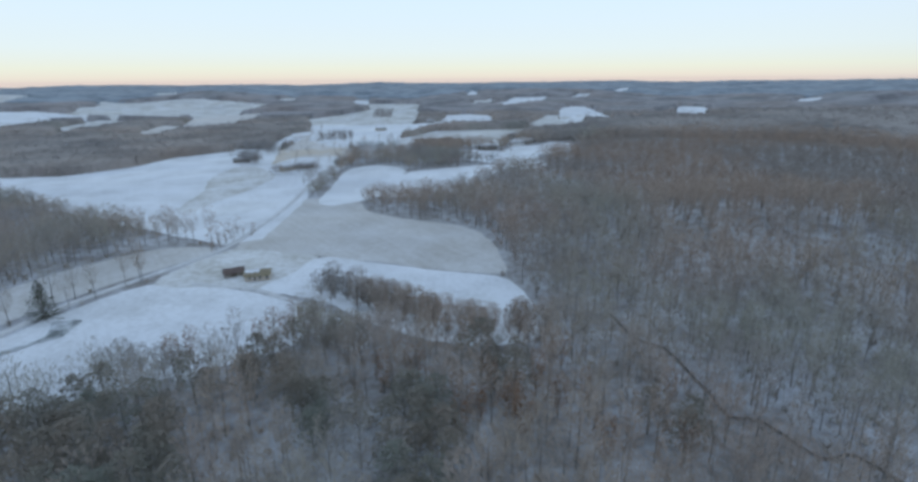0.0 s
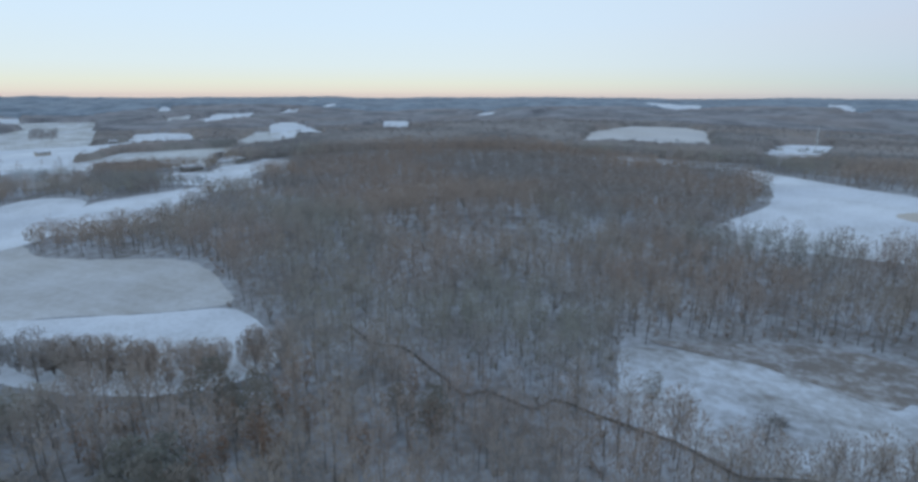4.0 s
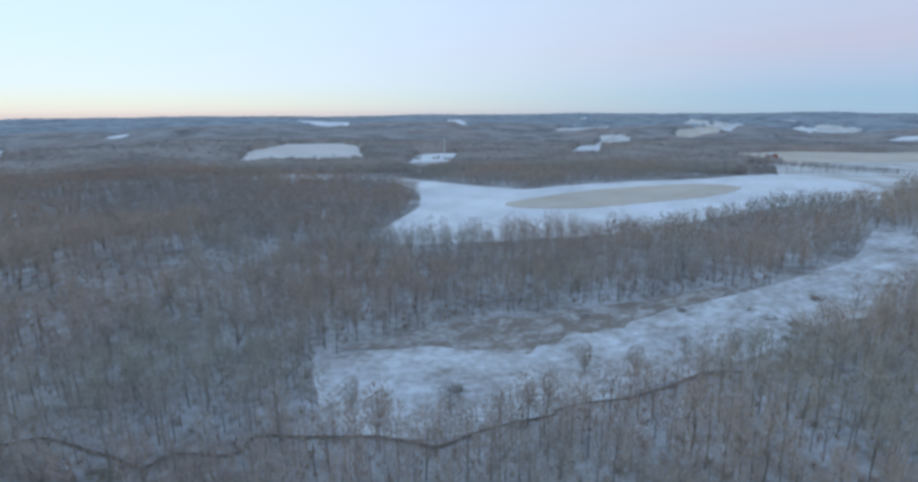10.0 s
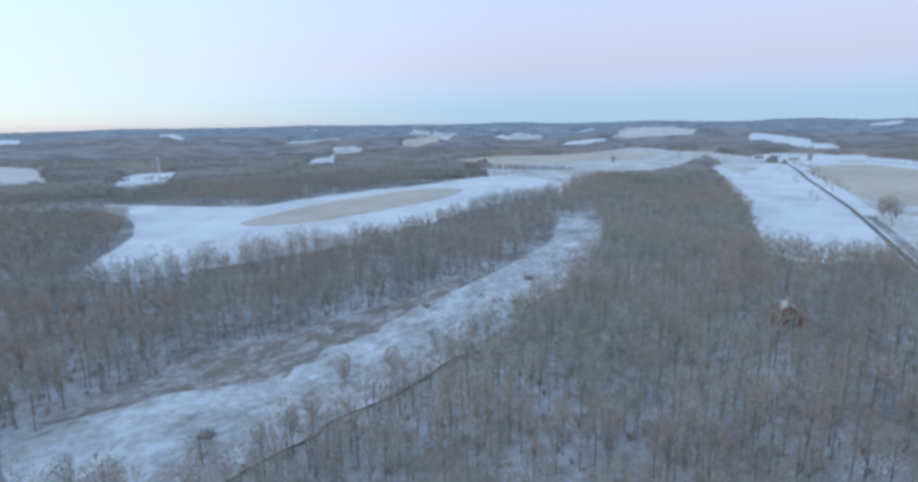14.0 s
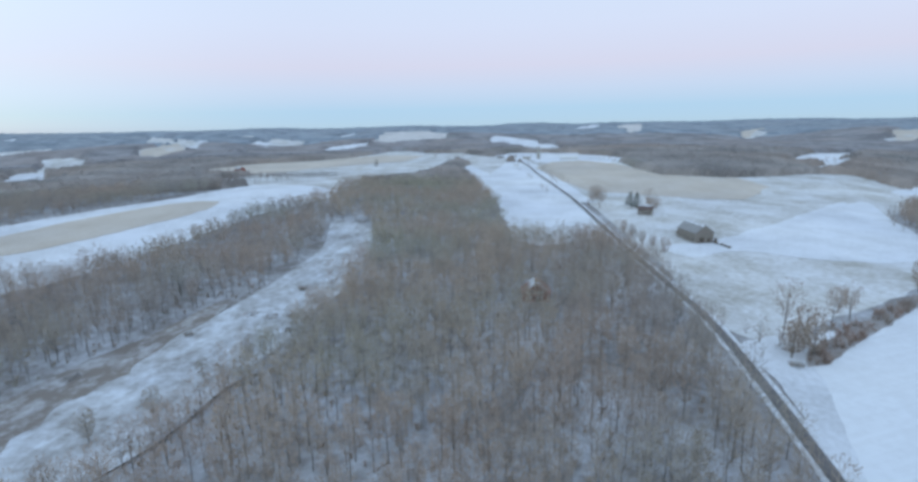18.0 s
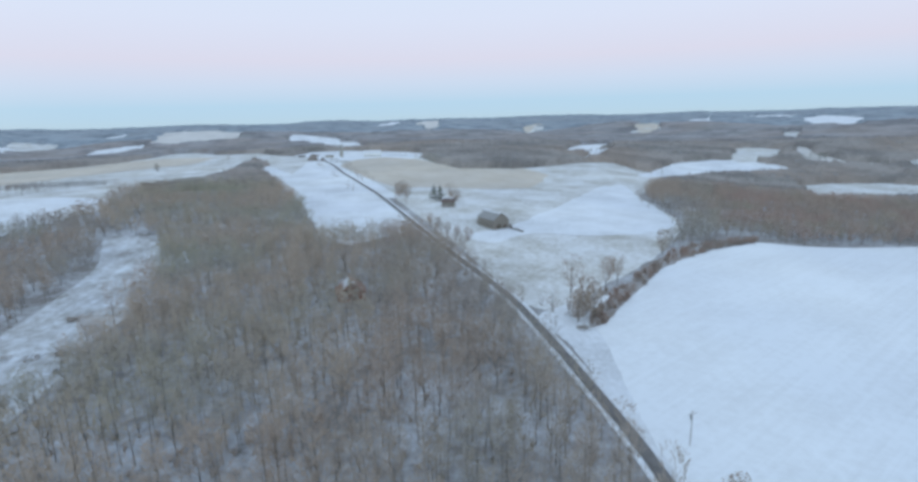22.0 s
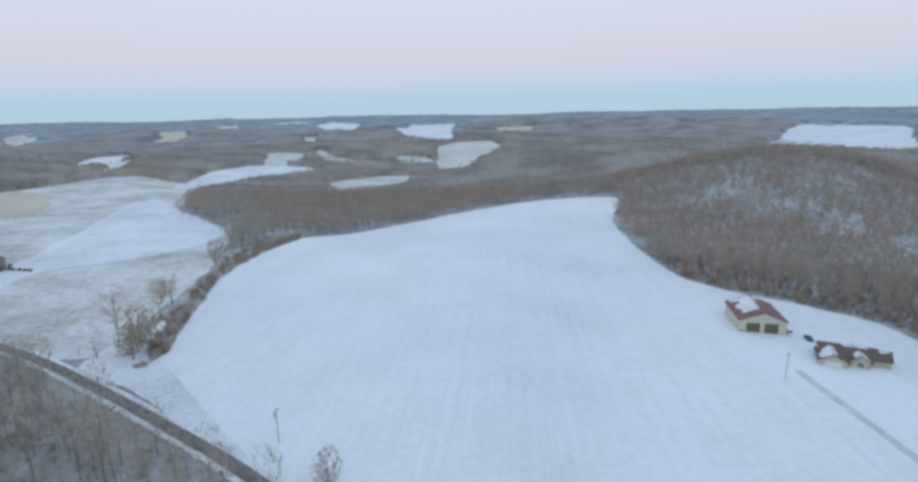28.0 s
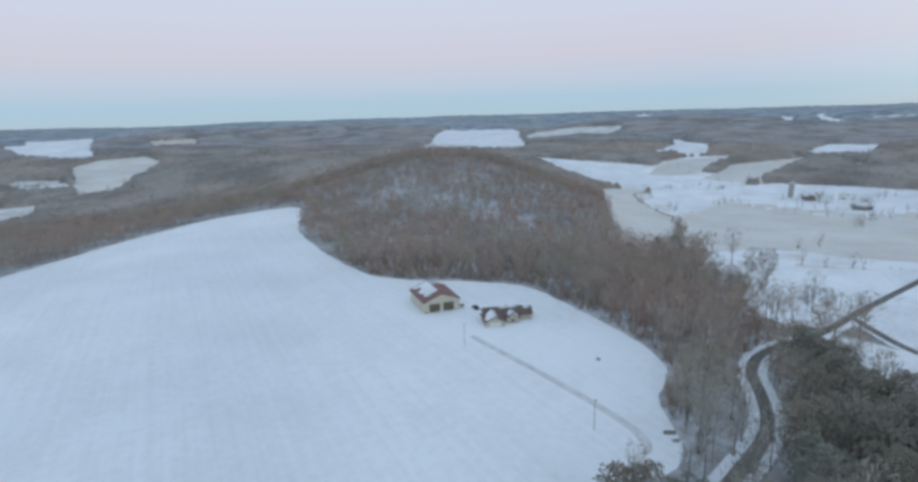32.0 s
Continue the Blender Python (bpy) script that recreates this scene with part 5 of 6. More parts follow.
def gabled(root, length, width, eave, rise, wall_mat, roof_mat, x=0.0, y=0.0, quarter=False, overhang=0.5, snow=((0, 0, 0), (0, 0, 0)), seed=1, roof_label=""):
    """Walls and roof of one gabled volume, its ridge along x (or along y with quarter). snow: per slope (from, to, cover)."""
    w, t = width / 2, 0.25
    gable = [(-w, -1.2), (w, -1.2), (w, eave), (0, eave + rise), (-w, eave)]
    for sx in (-1, 1):
        part("gable_wall", moved(prism(gable, sx * length / 2, sx * (length / 2 - t)), x, y, 0, quarter), wall_mat, root)
        part("side_wall", moved(box(-length / 2 + t, length / 2 - t, sx * w - t * (sx > 0), sx * w + t * (sx < 0), -1.2, eave), x, y, 0, quarter), wall_mat, root)
    slope = rise / w
    e = w + overhang
    for sy, (s0, s1, cover) in zip((-1, 1), snow):
        ze, zr = eave - overhang * slope, eave + rise
        out = [(sy * e, ze), (0, zr), (0, zr + 0.22), (sy * e, ze + 0.2)]
        slab = part("roof_slope", moved(prism(out, -length / 2 - overhang, length / 2 + overhang), x, y, 0, quarter), roof_mat, root, roof_label)
        if cover:
            rng = random.Random(seed + sy)
            sh = snow_sheet(rng, length * s0, length * s1, sy * e, 0, ze + 0.2, zr + 0.22, cover)
            part("roof_snow", moved(sh, x, y, 0, quarter), COVER["snow"], slab, "thin snow lying on the roof")
    part("ridge_cap", moved(box(-length / 2 - overhang, length / 2 + overhang, -0.2, 0.2, eave + rise + 0.1, eave + rise + 0.28, 0.08), x, y, 0, quarter), roof_mat, root)


def opening(root, name, x, y, z, wide, tall, face, mat, frame_mat, label="", bars=1):
    """A door or window with its frame, on a wall whose outside faces along face ('x' or 'y', with sign)."""
    s = 1 if face[0] == "+" else -1
    ob = None
    for nm, grow, out, m in (("leaf", 0.0, 0.06, mat), ("frame", 0.14, 0.04, frame_mat)):
        hw, hh = wide / 2 + grow, tall + grow
        if face[1] == "y":
            bm = box(x - hw, x + hw, y - 0.02, y + s * out, z, z + hh) if s > 0 else box(x - hw, x + hw, y - out, y + 0.02, z, z + hh)
        else:
            bm = box(x - 0.02, x + s * out, y - hw, y + hw, z, z + hh) if s > 0 else box(x - out, x + 0.02, y - hw, y + hw, z, z + hh)
        if nm == "leaf":
            ob = part(name, bm, m, root, label)
        else:
            part(name + "_frame", bm, m, ob)
    for k in range(bars):
        zz = z + tall * (k + 1) / (bars + 1)
        if face[1] == "y":
            part("rail", box(x - wide / 2, x + wide / 2, y + s * 0.05, y + s * 0.09, zz - 0.04, zz + 0.04), frame_mat, ob)
        else:
            part("rail", box(x + s * 0.05, x + s * 0.09, y - wide / 2, y + wide / 2, zz - 0.04, zz + 0.04), frame_mat, ob)


def site(name, x, y, heading, label, category="", group="", sink=0.0):
    """An empty on the ground; heading: degrees of the thing's own x axis from east, counter-clockwise."""
    root = new(name)
    root.matrix_basis = pose(x, y, float(height(x, y)) + 0.15 - sink, 0, 0, heading)
    return tagged(root, label, category, group)


# the machine shed: gable end with two doors towards the lane
shed = site("machine_shed", -133.3, -198.0, 74.0, "cream metal machine shed with maroon roof partly under snow", "shed")
gabled(shed, 21, 17.0, 5.4, 3.2, M_CREAM, M_MAROON, snow=((-0.48, 0.28, 0.85), (-0.42, -0.2, 0.3)), seed=3, overhang=0.6)
for dy in (-3.5, 3.1):
    opening(shed, "sliding_door", 10.5, dy, 0.1, 5.0, 4.3, "+x", M_SHEDDOOR, M_CREAM, "olive-brown sliding shed door", 0)
part("wainscot", box(10.5, 10.56, -8.4, -6.6, -0.4, 1.0), M_BROWNDOOR, shed)
for k in range(3):
    opening(shed, "window", -6 + 6 * k, 8.5, 1.6, 1.4, 1.1, "+y", M_GLASS, M_WHITE)

# the ranch house: long body with a garage wing and a small front gable
house = site("ranch_house", -144.5, -163.0, 150.0, "tan ranch house with brown roof and patches of snow", "house")
house.matrix_basis = house.matrix_basis @ Matrix.Scale(0.92, 4)
gabled(house, 18, 8.5, 2.9, 2.7, M_STONE, M_SHINGLE, snow=((-0.1, 0.35, 0.2), (0, 0.3, 0.2)), seed=9)
gabled(house, 11, 9.0, 2.7, 2.3, M_STONE, M_SHINGLE, -5.4, -5.0, True, snow=((-0.5, 0.5, 0.25), (-0.5, 0.5, 0.95)), seed=12)
gabled(house, 5, 6.0, 2.7, 2.1, M_STONE, M_SHINGLE, 3.4, -4.8, True, snow=((-0.5, 0.5, 0.9), (-0.5, 0.5, 0.7)), seed=15)
gabled(house, 5.5, 7.6, 2.7, 2.3, M_STONE, M_SHINGLE, 10.6, 0.3, snow=((-0.4, 0.4, 0.3), (0, 0, 0)), seed=18)
opening(house, "garage_door", -5.4, -10.5, 0.05, 4.9, 2.2, "-y", M_WHITE, M_WHITE, "white panelled double garage door", 3)
opening(house, "window", 3.4, -7.3, 0.9, 1.8, 1.3, "-y", M_GLASS, M_WHITE)
opening(house, "front_door", -0.3, -4.25, 0.1, 1.0, 2.05, "-y", M_BROWNDOOR, M_WHITE, "dark wooden front door", 1)
for wx in (7.3,):
    opening(house, "window", wx, -4.25, 1.0, 1.2, 1.2, "-y", M_GLASS, M_WHITE)
opening(house, "window", 11.0, -2.9, 1.0, 1.6, 1.1, "-y", M_GLASS, M_WHITE)
part("chimney", box(1.0, 1.9, -0.4, 0.5, 4.0, 6.3, 0.06), M_CONCRETE, house)
part("walk_slab", box(-0.6, 1.6, -8.5, -4.6, -0.3, 0.05), M_CONCRETE, house)

# the old barn on the slope
barn = site("old_barn", 240.0, -293.0, -17.8, "weathered grey wooden bank barn with tin roof", "barn")
gabled(barn, 21, 12.5, 6.6, 4.6, M_GREYWOOD, M_TIN, snow=((0, 0, 0), (-0.5, 0.5, 0.25)), seed=21, overhang=0.5)
part("lean_to_wall", box(10.5, 15.0, -4.5, 4.5, -1.0, 3.0), M_GREYWOOD, barn)
part("lean_to_roof", prism([(-5.0, 3.0), (5.0, 3.0), (5.0, 3.2), (-5.0, 3.2)], 10.5, 15.6), M_TIN, barn)
opening(barn, "barn_door", -10.5, 1.8, 0.0, 3.4, 3.4, "-x", M_BROWNDOOR, M_GREYWOOD, "dark open barn door", 0)
opening(barn, "barn_door", -10.5, -3.0, 0.0, 2.4, 2.6, "-x", M_BROWNDOOR, M_GREYWOOD, "dark open barn door", 0)
for k in range(4):
    opening(barn, "window", -7 + 4.6 * k, 6.25, 1.6, 0.9, 0.9, "+y", M_GLASS, M_GREYWOOD)

farmhouse = site("farmhouse", 315.8, -325.6, 40, "tan farmhouse with a snow-streaked brown roof beside two spruces", "house")
gabled(farmhouse, 11, 8, 4.6, 2.8, M_GREYWOOD, M_SHINGLE, snow=((-0.5, 0.1, 0.4), (-0.5, 0.5, 0.3)), seed=31)
for wx in (-3.5, 0, 3.5):
    for sy in (-1, 1):
        opening(farmhouse, "window", wx, sy * 4.0, 1.2, 0.9, 1.3, "+y" if sy > 0 else "-y", M_GLASS, M_WHITE)
part("chimney", box(2.4, 3.1, -0.4, 0.4, 6.0, 8.4, 0.05), M_CONCRETE, farmhouse)

red = site("red_house", 194.0, -135.0, 148.0, "red gabled house among bare trees with snow on its roof", "house")
gabled(red, 11, 12.0, 3.6, 4.6, M_RED, M_REDROOF, snow=((-0.5, 0.5, 0.6), (0.1, 0.5, 0.3)), seed=41, overhang=0.7)
for wy in (-2.0, 2.0):
    for wz in (1.0, 3.6):
        opening(red, "window", 5.5, wy, wz, 1.1, 1.3, "+x", M_GLASS, M_WHITE)
opening(red, "front_door", 5.5, 0.0, 0.1, 1.0, 2.1, "+x", M_BROWNDOOR, M_WHITE)

# farmyard north of the pasture
yard_house = site("farm_cottage", -86.0, 214.0, 12, "low brown-roofed farm cottage in a snowy yard", "house")
gabled(yard_house, 10, 6.5, 2.2, 1.6, M_STONE, M_RUSTROOF, snow=((-0.5, 0.1, 0.6), (-0.5, 0.5, 0.5)), seed=51)
for wx in (-3, 1, 4):
    opening(yard_house, "window", wx, -3.25, 0.8, 1.1, 1.0, "-y", M_GLASS, M_WHITE)
opening(yard_house, "front_door", -1, -3.25, 0.1, 1.0, 2.0, "-y", M_BROWNDOOR, M_WHITE)
yard_shed = site("wooden_shed", -98.0, 218.0, 25, "grey wooden shed with a dark roof beside the cottage", "shed")
gabled(yard_shed, 8, 4.5, 2.0, 1.2, M_GREYWOOD, M_SHINGLE, snow=((0, 0, 0), (-0.5, 0.2, 0.5)), seed=55)
opening(yard_shed, "shed_door", 0, -2.25, 0, 2.2, 1.7, "-y", M_BROWNDOOR, M_GREYWOOD)


def small_building(name, x, y, heading, length, width, eave, rise, wall, roof, label, category="building", seed=1, cover=0.9, group=""):
    b = site(name, x, y, heading, label, category, group)
    gabled(b, length, width, eave, rise, wall, roof, snow=((-0.5, 0.5, cover), (-0.5, 0.5, cover)) if cover else ((0, 0, 0), (0, 0, 0)), seed=seed)
    n = max(2, int(length / 4))
    for k in range(n):
        wx = -length / 2 + length * (k + 0.5) / n
        for sy in (-1, 1):
            opening(b, "window", wx, sy * width / 2, eave * 0.35, 1.0, 1.2, "+y" if sy > 0 else "-y", M_GLASS, M_WHITE, bars=0)
    opening(b, "door", length / 2, 0, 0, 2.0, 2.2, "+x", M_BROWNDOOR, wall, bars=0)
    return b


# farm on the south-east crest
small_building("white_barn", 723, -566, 52, 29, 15, 5.0, 5.5, M_WHITE, M_WHITE, "long white barn with a snow-covered roof on the crest", "barn", 61)
small_building("hilltop_house", 859, -544, 57, 12, 8, 4.5, 2.5, M_WHITE, M_SHINGLE, "white farmhouse on the crest with snow on its roof", "house", 62)
small_building("hilltop_shed", 821, -548, 60, 14, 8, 3.2, 2.0, M_STONE, M_TIN, "tan farm shed with a snowy tin roof", "shed", 63)
small_building("hilltop_shed", 898, -539, 55, 12, 8, 3.0, 2.0, M_GREYWOOD, M_TIN, "grey farm shed with a snowy tin roof", "shed", 64)
small_building("red_barn", 1004, -78, 20, 18, 11, 4.5, 3.5, M_RED, M_TIN, "distant red barn with a tin roof", "barn", 65, 0.4)
small_building("field_barn", 1035, -20, 60, 14, 9, 4.0, 3.0, M_GREYWOOD, M_TIN, "distant grey barn among bare trees", "barn", 66, 0.5)


def silo(x, y, radius, tall, label):
    s = site("silo", x, y, 0, label, "silo")
    n = 20
    ring = [(radius * math.cos(6.2832 * k / n), radius * math.sin(6.2832 * k / n)) for k in range(n)]
    v = [(a, b, z) for z in (-1.0, tall) for a, b in ring]
    part("barrel", (v, [(k, (k + 1) % n, n + (k + 1) % n, n + k) for k in range(n)]), M_CONCRETE, s)
    for j in range(6):
        z = tall * (j + 0.5) / 6
        v = [(a * q, b * q, z + d) for q, d in ((1.0, -0.08), (1.02, -0.08), (1.02, 0.08), (1.0, 0.08)) for a, b in ring]
        part("hoop", (v, [(m * n + k, m * n + (k + 1) % n, (m + 1) * n + (k + 1) % n, (m + 1) * n + k) for m in range(3) for k in range(n)]), M_STEEL, s)
    v, f = [], []
    for i in range(5):
        t = i / 4 * math.pi / 2
        v += [(a * math.cos(t) * 1.03, b * math.cos(t) * 1.03, tall + radius * 0.8 * math.sin(t)) for a, b in ring]
    f = [(i * n + k, i * n + (k + 1) % n, (i + 1) * n + (k + 1) % n, (i + 1) * n + k) for i in range(4) for k in range(n)]
    part("dome", (v, f), M_STEEL, s)
    return s


silo(796, -556, 3.0, 20, "tall tan concrete silo with a metal dome")
silo(-752, -288, 3.2, 17, "brown concrete silo beside a valley farm")

# valley farm in the west
small_building("valley_house", -757, -231, 15, 16, 9, 5.0, 2.6, M_WHITE, M_TIN, "white farmhouse with a snowy roof in the valley", "house", 71)
small_building("valley_barn", -738, -262, 30, 24, 11, 4.5, 3.5, M_GREYWOOD, M_TIN, "long grey barn with snow on its roof", "barn", 72)
small_building("valley_barn", -722, -240, 30, 20, 9, 3.5, 2.5, M_WHITE, M_TIN, "long white barn with snow on its roof", "barn", 73)
small_building("valley_shed", -668, -186, 60, 16, 9, 3.5, 2.5, M_GREYWOOD, M_TIN, "grey shed in the farmyard", "shed", 74, 0.7)
small_building("valley_shed", -690, -200, 10, 9, 6, 3.0, 2.0, M_STONE, M_TIN, "small tan shed in the farmyard", "shed", 75)
small_building("valley_shed", -741, -205, 20, 14, 7, 3.2, 2.2, M_WHITE, M_TIN, "white shed with a snowy roof in the farmyard", "shed", 76)
small_building("valley_shed", -770, -262, 20, 18, 8, 3.6, 2.4, M_WHITE, M_TIN, "white shed with a snowy roof in the farmyard", "shed", 77)

# homesteads along the northern road
NORTH_FARMS = [(-232, 572, 10, 16, 9), (-224, 590, 100, 10, 8), (-160, 505, 60, 22, 7), (-146, 512, 20, 12, 7), (-117, 527, 80, 11, 8),
               (-112, 545, 10, 10, 8), (30, 578, 20, 18, 8), (62, 590, 5, 16, 8), (-130, 905, 30, 16, 9), (-60, 1080, 10, 18, 9)]
for i, (x, y, h, ln, wd) in enumerate(NORTH_FARMS):
    small_building("farm_building", x, y, h, ln, wd, 3.4, 2.4, (M_GREYWOOD, M_WHITE, M_STONE)[i % 3], M_TIN,
                   ("grey", "white", "tan")[i % 3] + " farm building with a dark roof in snowy fields", "farm building", 100 + i, 0.6, "farms along the northern road")


def tank(x, y):
    """A wide round roofed tank."""
    s = site("round_tank", x, y, 0, "wide round white tank with a snow-covered roof", "tank")
    n = 28
    ring = [(12 * math.cos(6.2832 * k / n), 12 * math.sin(6.2832 * k / n)) for k in range(n)]
    v = [(a, b, z) for z in (-1.0, 4.0) for a, b in ring]
    part("wall", (v, [(k, (k + 1) % n, n + (k + 1) % n, n + k) for k in range(n)]), M_CONCRETE, s)
    v = [(a * 1.03, b * 1.03, 4.0) for a, b in ring] + [(a * 0.5, b * 0.5, 5.4) for a, b in ring] + [(0, 0, 6)]
    f = [(k, (k + 1) % n, n + (k + 1) % n, n + k) for k in range(n)] + [(n + k, n + (k + 1) % n, 2 * n) for k in range(n)]
    part("roof", (v, f), COVER["snow"], s)


tank(72, 612)

# the mast with its station in the eastern woods
mast = site("radio_mast", 714, 366, 0, "tall white lattice mast beside low station buildings", "mast")
for k in range(3):
    a = 6.2832 * k / 3
    c, d = math.cos(a), math.sin(a)
    v, f = [], []
    taper(v, f, [(1.6 * c, 1.6 * d, -0.5), (0.7 * c, 0.7 * d, 26), (0.3 * c, 0.3 * d, 31)], [0.28, 0.2, 0.12], 5)
    part("mast_leg", (v, f), M_WHITE, mast)
for j in range(12):
    z = 1.5 + 2.4 * j
    r = 1.6 - 0.9 * min(z, 26) / 26
    for k in range(3):
        a, b = 6.2832 * k / 3, 6.2832 * (k + 1) / 3
        v, f = [], []
        taper(v, f, [(r * math.cos(a), r * math.sin(a), z), (r * 0.93 * math.cos(b), r * 0.93 * math.sin(b), z + 2.3)], [0.09, 0.09], 3)
        part("brace", (v, f), M_WHITE, mast)
for i, (dx, dy) in enumerate(((-14, 8), (6, 14), (-34, 26), (-8, -8), (-55, 45))):
    small_building("station_hut", 714 + dx, 366 + dy, 30 * i, 9, 6, 3, 1.6, M_WHITE, M_TIN, "low white station hut with a snowy roof", "hut", 130 + i, 0.9, "station huts")

# ---- poles, cars and farmyard things ----


def utility_pole(x, y, heading, tall=9.6, drum=True):
    p = site("utility_pole", x, y, heading, "weathered wooden utility pole standing in snow", "utility pole", "utility poles")
    v, f = [], []
    taper(v, f, [(0, 0, -0.8), (0, 0, tall * 0.5), (0, 0, tall)], [0.16, 0.14, 0.11], 8)
    part("post", (v, f), M_POLE, p)
    arm = part("crossarm", box(-1.2, 1.2, 0.1, 0.24, tall - 0.75, tall - 0.58), M_POLE, p)
    for ix in (-1.05, 0.0, 1.05):
        v, f = [], []
        z = tall if ix == 0 else tall - 0.58
        taper(v, f, [(ix, 0.17, z), (ix, 0.17, z + 0.12), (ix, 0.17, z + 0.24)], [0.05, 0.09, 0.04], 6)
        part("insulator", (v, f), M_STEEL, arm)
    if drum:
        v, f = [], []
        taper(v, f, [(0, -0.42, tall - 2.6), (0, -0.42, tall - 2.5), (0, -0.42, tall - 1.6), (0, -0.42, tall - 1.55)], [0.2, 0.27, 0.27, 0.2], 10)
        part("transformer", (v, f), M_STEEL, p, "grey transformer drum")


utility_pole(-104, -81, 20, 9.0, False)
utility_pole(-113, -149, 20, 9.0, False)
utility_pole(40, -126, 60)
utility_pole(-263, -76, 100, 9.0, False)


def car(name, x, y, heading, paint, label, truck=False):
    c = site(name, x, y, heading, label, "pickup truck" if truck else "car", sink=-0.02)
    body = [(-2.3, 0.35), (2.3, 0.35), (2.35, 0.75), (2.2, 0.95), (1.2, 1.02), (-2.2, 1.05), (-2.35, 0.8)]
    part("body", moved(prism([(-0.9, 0.35), (0.9, 0.35), (0.95, 0.8), (0.88, 1.02), (-0.88, 1.02), (-0.95, 0.8)], -2.35, 2.35)), paint, c)
    x0, x1 = (-0.5, 1.0) if truck else (-1.7, 0.9)
    v = [(x0, -0.85, 1.0), (x1 + 0.5, -0.85, 1.0), (x1 + 0.5, 0.85, 1.0), (x0, 0.85, 1.0), (x0 + 0.35, -0.7, 1.62), (x1 - 0.2, -0.7, 1.62), (x1 - 0.2, 0.7, 1.62), (x0 + 0.35, 0.7, 1.62)]
    cab = part("cabin", (v, [(4, 5, 6, 7), (0, 1, 5, 4), (1, 2, 6, 5), (2, 3, 7, 6), (3, 0, 4, 7)]), M_GLASS, c, "dark glass cabin")
    part("roof", box(x0 + 0.3, x1 - 0.15, -0.72, 0.72, 1.62, 1.68, 0.05), paint, cab)
    for wx in (-1.4, 1.45):
        for wy in (-0.86, 0.86):
            v, f = [], []
            n = 12
            for d in (-0.11, 0.11):
                v += [(wx + 0.34 * math.cos(6.2832 * k / n), wy + d, 0.34 + 0.34 * math.sin(6.2832 * k / n)) for k in range(n)]
            f = [tuple(range(n)), tuple(range(2 * n - 1, n - 1, -1))] + [(k, n + k, n + (k + 1) % n, (k + 1) % n) for k in range(n)]
            wheel = part("wheel", (v, f), M_RUBBER, c)
            s = 0.12 if wy > 0 else -0.12
            v2 = [(wx + 0.2 * math.cos(6.2832 * k / n), wy + s, 0.34 + 0.2 * math.sin(6.2832 * k / n)) for k in range(n)]
            part("rim", (v2, [tuple(range(n))]), M_STEEL, wheel)
    for hy in (-0.62, 0.62):
        part("headlight", box(2.33, 2.38, hy - 0.18, hy + 0.18, 0.68, 0.84), M_WHITE, c)


car("car", -140.5, -186.5, 70, M_WHITE, "white car parked in snow beside the machine shed")
car("pickup_truck", -144.0, -180.5, 75, M_DARKPAINT, "dark pickup truck parked between shed and house", True)


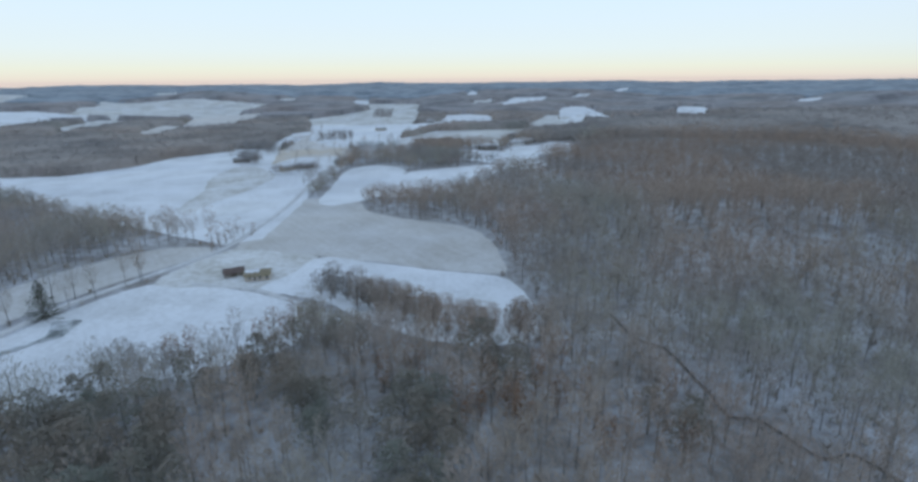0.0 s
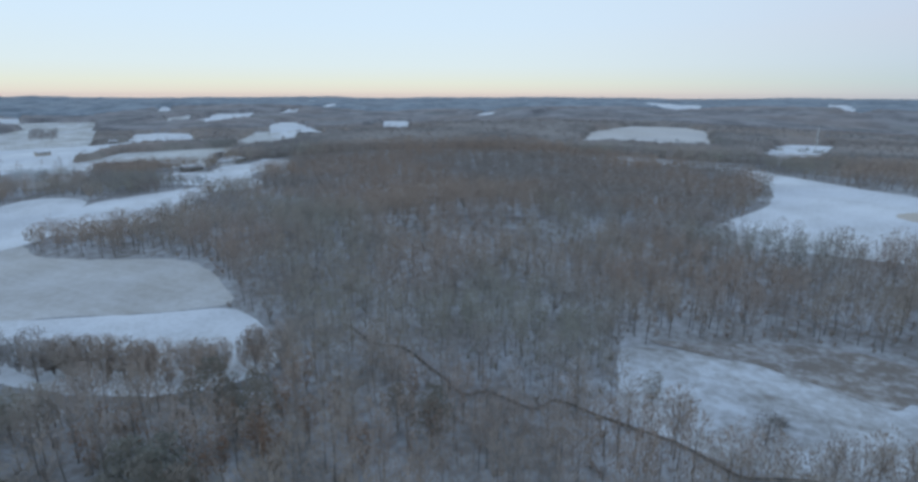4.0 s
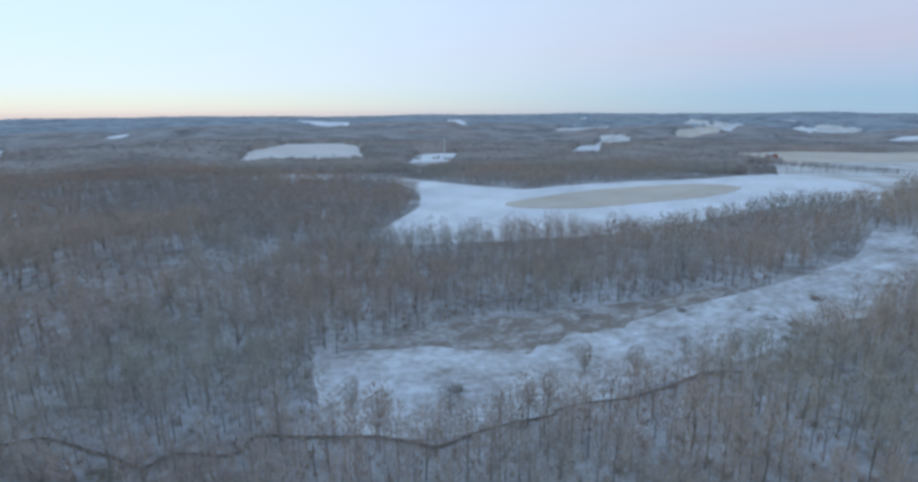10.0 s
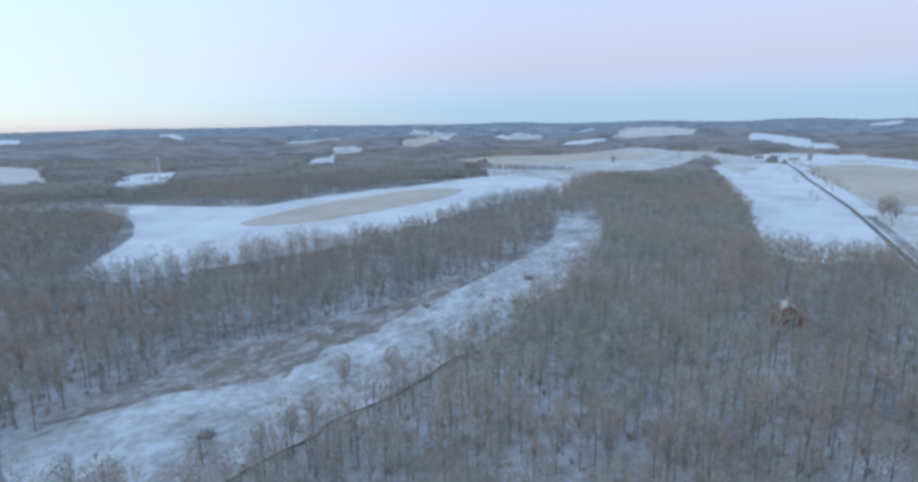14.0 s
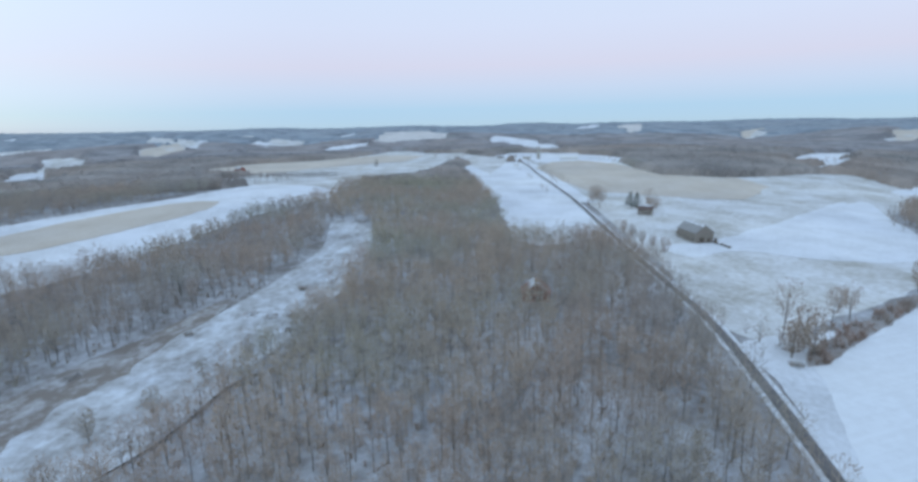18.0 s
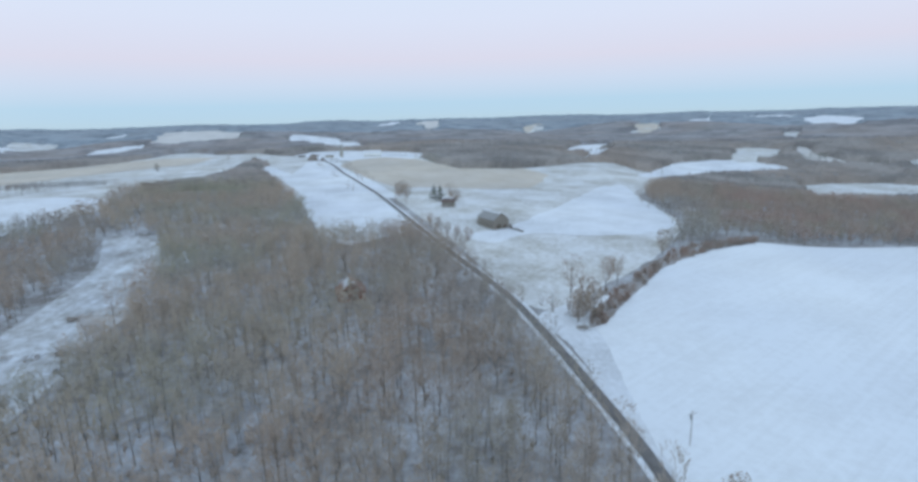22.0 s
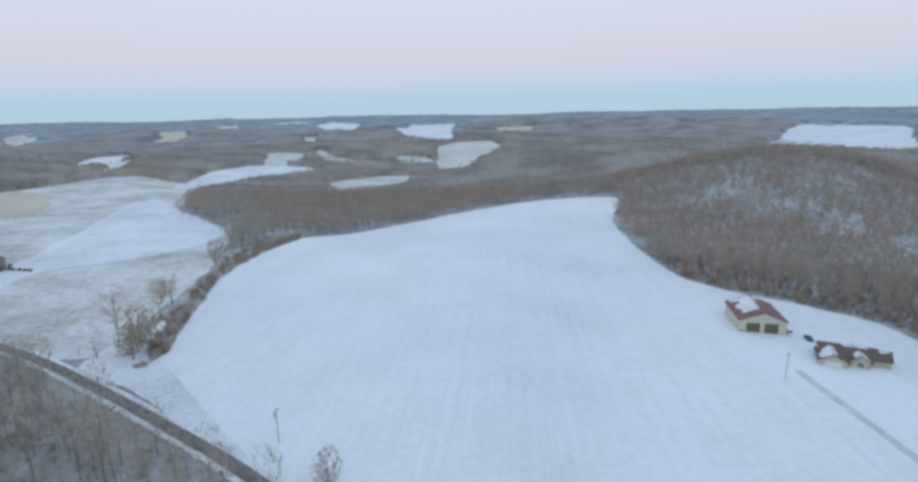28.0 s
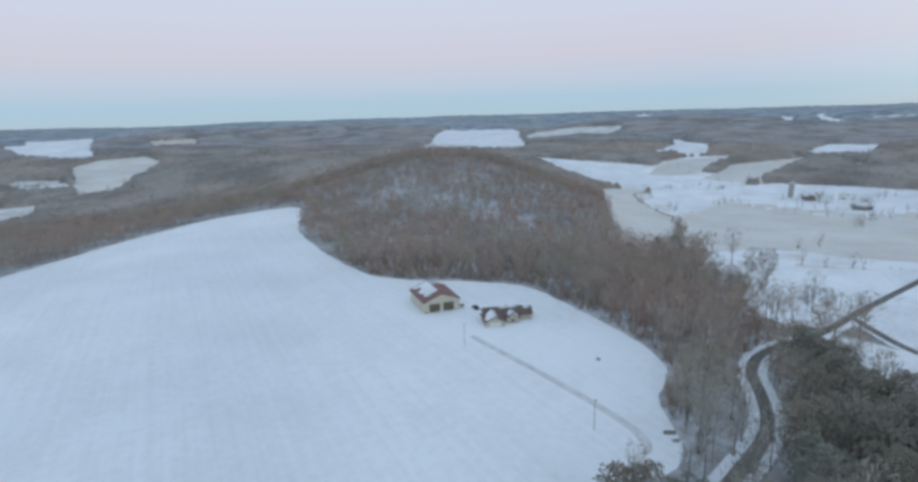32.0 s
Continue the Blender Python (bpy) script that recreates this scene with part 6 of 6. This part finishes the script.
def bale(x, y, heading):
    b = site("hay_bale", x, y, heading, "dark weathered round hay bale lying in snow", "hay bale", "hay bales by the barn", sink=0.1)
    n, v, f = 14, [], []
    for d, r in ((-0.8, 0.78), (-0.7, 0.85), (0.7, 0.85), (0.8, 0.78)):
        v += [(d, r * math.cos(6.2832 * k / n), 0.8 + r * math.sin(6.2832 * k / n)) for k in range(n)]
    f = [tuple(range(n - 1, -1, -1)), tuple(range(3 * n, 4 * n))] + [(j * n + k, j * n + (k + 1) % n, (j + 1) * n + (k + 1) % n, (j + 1) * n + k) for j in range(3) for k in range(n)]
    part("bale_body", (v, f), M_BROWNDOOR, b)
    for d in (-0.3, 0.3):
        v = [(d + e, q * math.cos(6.2832 * k / n), 0.8 + q * math.sin(6.2832 * k / n)) for e, q in ((-0.03, 0.86), (0.03, 0.86)) for k in range(n)]
        part("twine", (v, [(k, (k + 1) % n, n + (k + 1) % n, n + k) for k in range(n)]), M_STONE, b)


for bx, by, bh in ((227, -296, 10), (224, -294.5, 40), (220.5, -294, 80), (217, -293, 20), (214, -292.5, 60), (231, -302, 15), (252, -309, 70), (262, -312, 5)):
    bale(bx, by, bh)


def log_pile(x, y, heading, n, long, label):
    p = site("log_pile", x, y, heading, label, "logs", sink=0.15)
    rng = random.Random(n)
    for k in range(n):
        v, f = [], []
        y0, z0, r = (k % 3 - 1) * 0.42, 0.2 + 0.35 * (k // 3), rng.uniform(0.16, 0.24)
        m = 8
        for d in (-long / 2 + rng.uniform(-0.2, 0.2), long / 2 + rng.uniform(-0.2, 0.2)):
            v += [(d, y0 + r * math.cos(6.2832 * j / m), z0 + r * math.sin(6.2832 * j / m)) for j in range(m)]
        f = [tuple(range(m)), tuple(range(2 * m - 1, m - 1, -1))] + [(j, m + j, m + (j + 1) % m, (j + 1) % m) for j in range(m)]
        part("log", (v, f), M_BARK, p)


log_pile(-118, -67.5, -40, 5, 3.0, "dark logs lying at the edge of the lawn")
log_pile(-116.2, -64.6, -30, 3, 2.2, "dark logs lying at the edge of the lawn")
# log shapes stand in for an unidentified small dark thing on the lawn
log_pile(-141, -109, 20, 4, 1.6, "small dark thing on the snowy lawn, built as stacked logs")


def brush_pile(x, y, wide, seed, label="tangled heap of dead branches on the meadow"):
    b = site("brush_pile", x, y, 0, label, "brush pile", "brush piles", sink=0.1)
    rng = random.Random(seed)
    for nm, mat in (("branches", M_TWIG), ("stems", M_BARK)):
        v, f = [], []
        for k in range(60):
            a, r = rng.uniform(0, 6.28), wide * math.sqrt(rng.random()) * 0.5
            d = Vector((rng.uniform(-1, 1), rng.uniform(-1, 1), rng.uniform(-0.1, 0.7)))
            sliver(v, f, (r * math.cos(a), r * math.sin(a), rng.uniform(0, 1.1)), d, rng.uniform(0.8, 2.4), rng.uniform(0.1, 0.25), rng)
        part(nm, (v, f), mat, b)


for i, (bx, by, bw) in enumerate(BRUSH):
    brush_pile(bx, by, bw, 300 + i)
